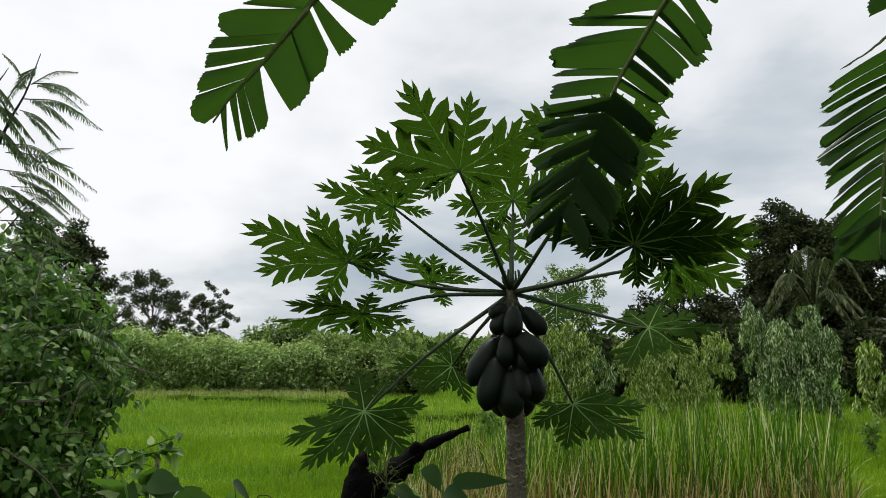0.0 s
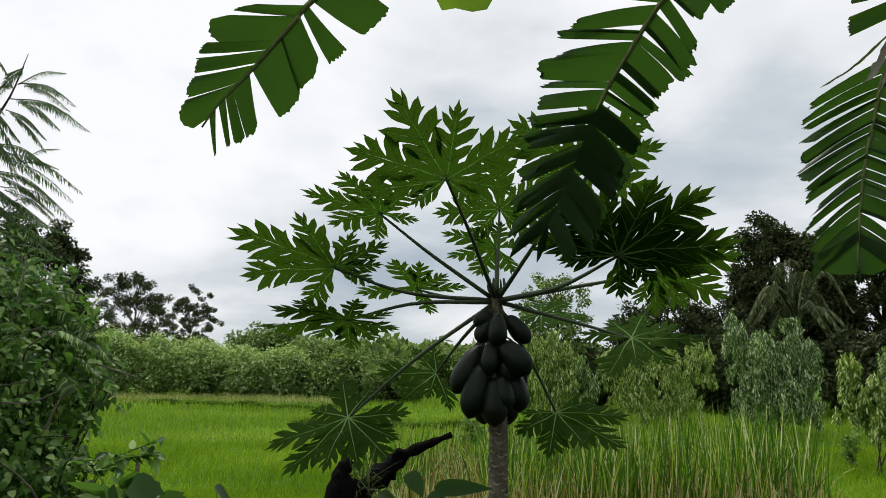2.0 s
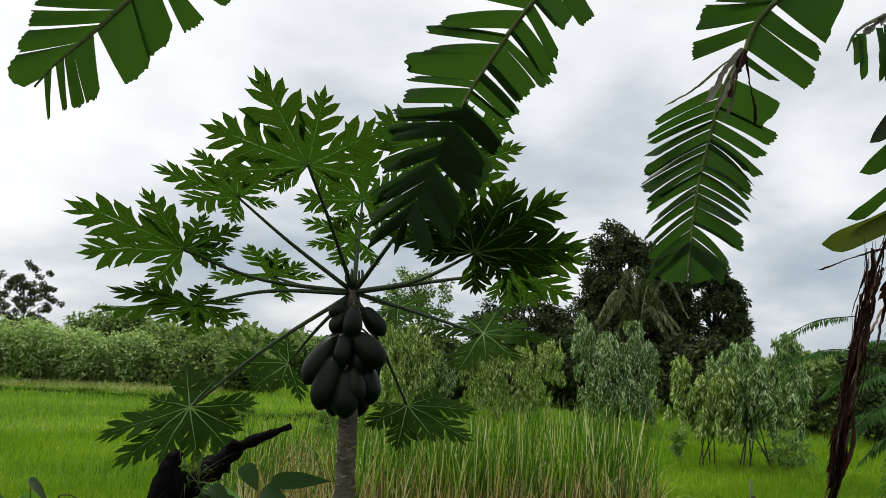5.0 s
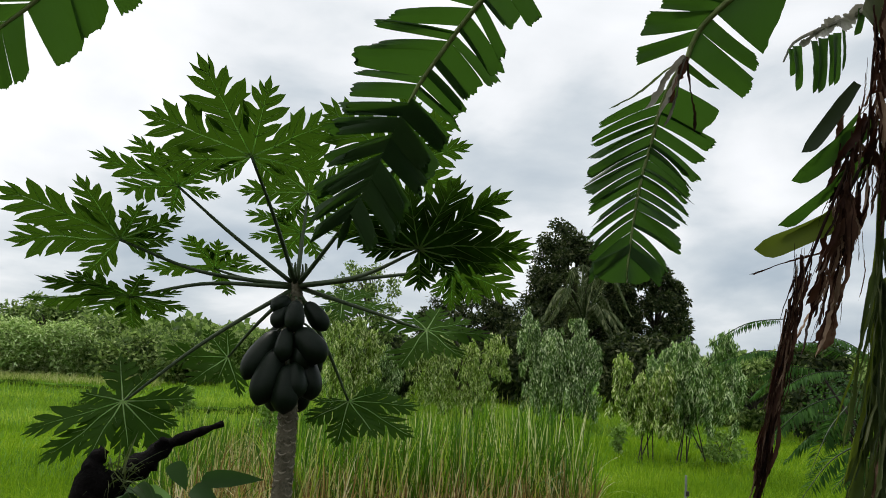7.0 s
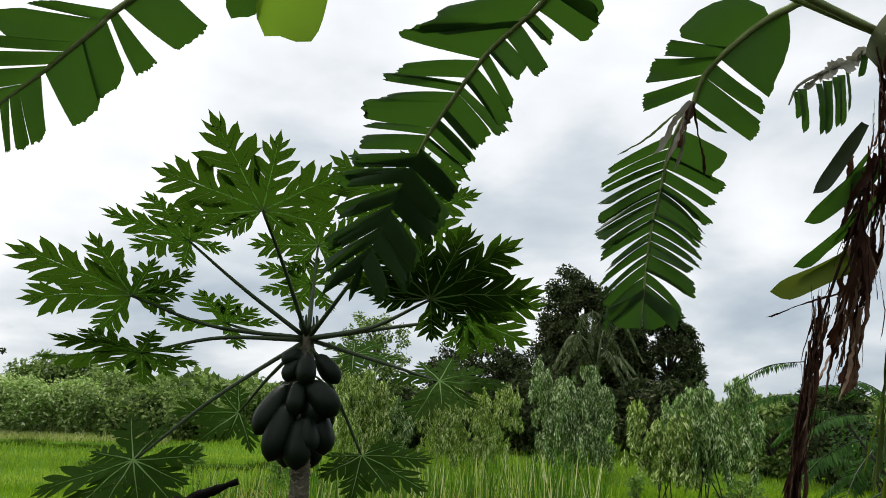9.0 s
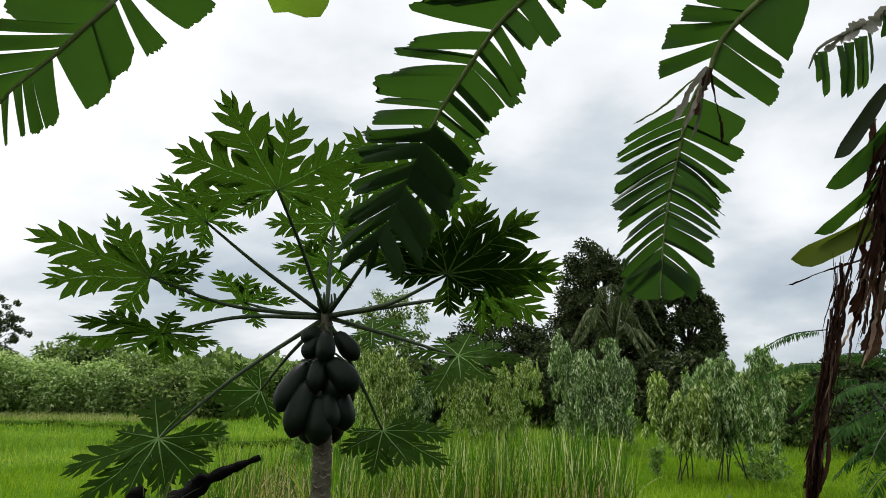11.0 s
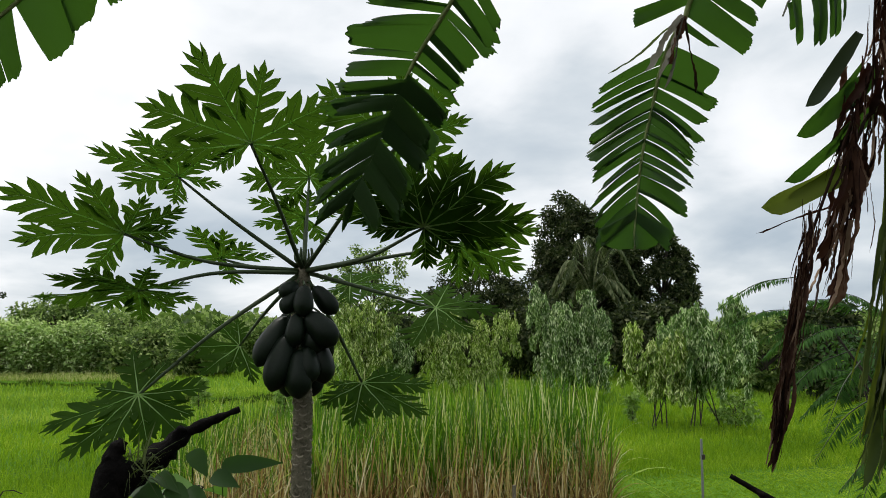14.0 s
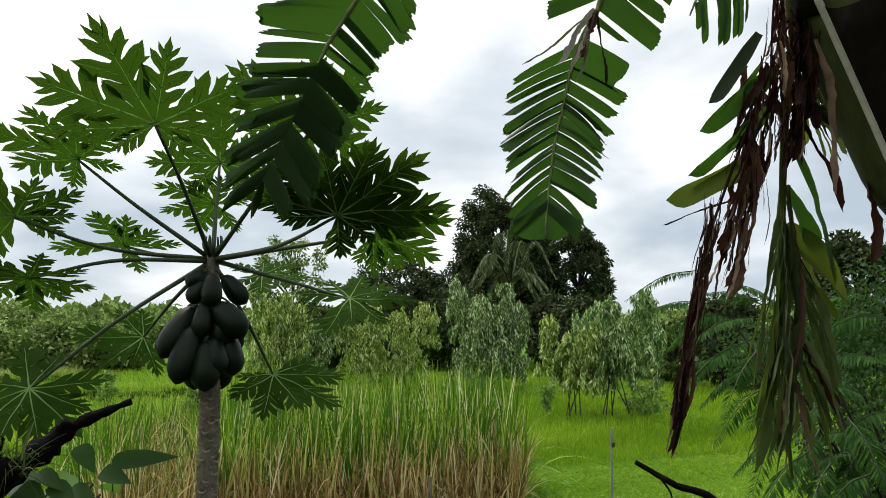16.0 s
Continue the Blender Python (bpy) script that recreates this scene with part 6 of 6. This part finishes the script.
def stump():
    foot = (-0.202, 1.690, 1.081)
    foot = (foot[0], foot[1], ground_height(foot[0], foot[1]) - 0.02)
    t = thing("dead_branch", foot, "charred rotten branch sticking up from the vines", "dead branch")
    random.seed(3)
    bm = bmesh.new()
    tube(bm, spline([foot, (-0.204, 1.722, 1.201), (-0.171, 1.741, 1.267), (-0.113, 1.758, 1.317), (-0.052, 1.772, 1.368), (0.009, 1.769, 1.397), (0.062, 1.763, 1.419)], 44), [max(0.008, 0.034 * (1 - (i / 43) ** 1.7)) * (1 + 0.30 * math.sin(i * 0.9) * math.sin(i * 0.37)) for i in range(44)], 14, 0.12)
    smooth(part("log", bm, M_DEADWOOD, t, "charred broken limb"))
    bm = bmesh.new()
    tube(bm, spline([(-0.177, 1.737, 1.251), (-0.197, 1.733, 1.304), (-0.194, 1.739, 1.336), (-0.178, 1.745, 1.361)], 16), [0.028 * (1 - 0.6 * (i / 15) ** 2) * (1 + 0.1 * math.sin(i * 1.7)) for i in range(16)], 10, 0.12)
    smooth(part("stub", bm, M_DEADWOOD, t, "broken side stub"))
    bm = bmesh.new()
    tube(bm, spline([(-0.092, 1.761, 1.324), (-0.072, 1.759, 1.362), (-0.056, 1.753, 1.382)], 9), [0.02 * (1 - 0.5 * i / 8) for i in range(9)], 8, 0.3)
    smooth(part("knot", bm, M_DEADWOOD, t))


stump()


def creeper():
    foot = (-0.019, 2.139, 0.000)
    t = thing("creeper", foot, "creeping vine with heart-shaped green leaves on the dead branch", "vine")
    leaves = [
        # base, tip, half width
        ((0.025, 1.854, 1.277), (0.159, 1.807, 1.295), 0.022, M_CREEPER), ((-0.041, 1.807, 1.323), (-0.005, 1.761, 1.279), 0.022, M_CREEPER), ((-0.110, 1.792, 1.277), (-0.061, 1.732, 1.254), 0.018, M_CREEPER), ((0.005, 1.850, 1.258), (0.063, 1.799, 1.245), 0.022, M_CREEPER),
        ((-0.083, 1.770, 1.253), (-0.036, 1.708, 1.226), 0.022, M_CREEPER), ((-0.045, 1.773, 1.245), (0.003, 1.709, 1.220), 0.02, M_CREEPER), ((-0.145, 1.762, 1.248), (-0.086, 1.703, 1.226), 0.03, M_CREEPER),
        ((-0.636, 2.281, 1.209), (-0.567, 2.188, 1.174), 0.012, M_VINE), ((-1.009, 2.574, 1.159), (-0.883, 2.511, 1.148), 0.045, M_CREEPER), ((-0.950, 2.598, 1.164), (-0.931, 2.482, 1.084), 0.04, M_CREEPER),
    ]
    for a, b, w, m in leaves:
        a, b = np.array([a]), np.array([b])
        v = leaf_cloud(a, b - a, np.array([[0.1, -0.9, 0.45]]), float(np.linalg.norm(b - a)), w, ((0.0, 0.25), (0.08, 0.8), (0.25, 1.0), (0.5, 0.9), (0.75, 0.5), (0.92, 0.15), (1.0, 0.0)), 0.25, 0.2)
        smooth(part("leaf", v, m, t, "withered pale leaf" if m is M_BGREY else ""))
        p = Vector(a[0])
        q = Vector((p.x + 0.02, p.y + 0.06, ground_height(p.x, p.y)))
        bm = bmesh.new()
        tube(bm, spline([q, q.lerp(p, 0.6) + Vector((0.02, 0.02, 0.03)), p], 8), taper(0.003, 0.0015, 8), 4)
        part("tendril", bm, M_PETIOLE, t)
    rng = np.random.default_rng(41)
    n = 90
    a, b = np.array((-0.150, 1.741, 1.305)), np.array((-0.123, 1.734, 1.368))
    root = a + rng.normal(0, 0.016, (n, 3))
    tip = root + (b - a) * rng.uniform(0.2, 0.9, n)[:, None] + rng.normal(0, 0.028, (n, 3))
    tagged(part("dry_grass", blades(root, tip, rng.uniform(0.001, 0.003, n), rng.normal(0, 0.03, (n, 2)), 4, rng), M_BGREY, t, "pale dry grass caught in the fork"), kind="stuff")


creeper()


def twig_plant():
    foot = (-1.532, 2.923, 0.000)
    t = thing("shrub_sprig", foot, "leafy sprig with small light green leaves", "shrub")
    rng = np.random.default_rng(9)
    for k, p in enumerate(([foot, (-1.406, 2.939, 1.075), (-1.266, 2.908, 1.176), (-1.018, 2.910, 1.277)], [foot, (-1.313, 2.877, 1.107), (-1.136, 2.857, 1.204), (-1.032, 2.897, 1.210)], [foot, (-1.384, 2.844, 1.112), (-1.259, 2.799, 1.161), (-1.151, 2.846, 1.170)])):
        line = spline(p, 26)
        bm = bmesh.new()
        tube(bm, line, taper(0.006, 0.0015, 26), 5)
        tw = part("twig", bm, M_PETIOLE, t)
        c = np.array(line)[9:]
        c = np.concatenate([c, c])
        d = np.stack([rng.normal(0.3, 0.6, len(c)), rng.normal(-0.2, 0.5, len(c)), rng.normal(-0.1, 0.4, len(c))], 1)
        tagged(part("leaf", leaf_cloud(c, d, np.array([0, 0, 1.0]) + rng.normal(0, 0.3, c.shape), rng.uniform(0.04, 0.085, len(c)), 0.014, OVATE), M_VINE, tw), kind="stuff")


twig_plant()


def stick():
    bm = bmesh.new()
    random.seed(12)
    end = Vector((2.383, 2.571, 0.819))
    low = Vector((end.x + 0.5, end.y + 0.1, ground_height(end.x + 0.5, end.y)))
    tube(bm, spline([low, low.lerp(end, 0.6), end, (2.261, 2.694, 0.884), (2.138, 2.810, 0.970)], 24), taper(0.022, 0.011, 24), 8, 0.12)
    ob = smooth(part("dead_stick", bm, M_DEADWOOD))
    tagged(ob, "dark dead stick leaning up out of the weeds", "stick")
    bm = bmesh.new()
    tube(bm, spline([(2.210, 2.743, 0.918), (2.227, 2.690, 0.864), (2.230, 2.676, 0.826)], 6), taper(0.006, 0.003, 6), 5)
    part("side_twig", bm, M_DEADWOOD, ob)


stick()


def pole(name, label, at, top, r, mat, category):
    bm = bmesh.new()
    a = Vector((at[0], at[1], ground_height(at[0], at[1]) - 0.05))
    tube(bm, spline([a, (a + Vector((at[0] + 0.01, at[1], top))) / 2, Vector((at[0] + 0.01, at[1], top))], 6), r, 8, 0.03)
    ob = part(name, bm, mat)
    tagged(ob, label, category)
    return ob


pipe = pole("water_pipe", "thin pale upright water pipe in the field", (4.974, 7.117, -0.800), (5.066, 7.324, 0.415)[2], 0.013, M_PIPE, "pipe")
bm = bmesh.new()
px, py, pz = pipe.data.vertices[-1].co
tube(bm, [Vector((px, py, pz - 0.22)), Vector((px, py, pz - 0.17))], 0.026, 8)
part("valve", bm, M_BARK, pipe)
pole("stake", "weathered grey wooden stake among reeds", (3.070, 7.898, -0.800), (3.123, 8.013, -0.139)[2], 0.022, M_PTRUNK, "stake")
pole("stake", "short grey wooden stake in the rice", (-3.229, 8.401, -0.800), (-3.166, 8.561, 0.446)[2], 0.025, M_PTRUNK, "stake")
pole("radio_mast", "thin distant radio mast above the trees", (-20.810, 399.458, -0.800), (-20.576, 401.345, 11.729)[2], 0.35, M_PIPE, "mast")


def far_woods():
    """The line of woods that closes the fields."""
    rng = np.random.default_rng(90)
    n = 26000
    az = rng.uniform(-0.62, 1.1, n)
    d = rng.uniform(88, 120, n)
    prof = np.array([4.2 + 2.2 * noise.noise((a * 9, 2.0, 0)) + 1.3 * noise.noise((a * 31, 5.0, 0)) for a in az])
    z = FIELD + prof * rng.uniform(0, 1, n) ** 0.7
    c = np.stack([np.sin(az) * d, np.cos(az) * d, z], 1)
    tagged(part("far_woods", leaf_cloud(c, rng.normal(size=(n, 3)), rng.normal(size=(n, 3)), rng.uniform(0.6, 1.3, n), 0.35), M_FARLEAF), "dark green woods along the far side of fields", "woods", kind="stuff")


far_woods()


def blocking_wall():
    """Plain unseen wall added behind the viewer to block sky light."""
    bm = bmesh.new()
    bmesh.ops.create_cube(bm, size=1, matrix=Matrix.Translation((0.5, -2.2, 1.7)) @ Matrix.Diagonal((13, 0.2, 3.6, 1)))
    tagged(part("wall_south", bm, M_BARK), "unseen plain dark wall added to block sky light", "wall", kind="structure")


blocking_wall()
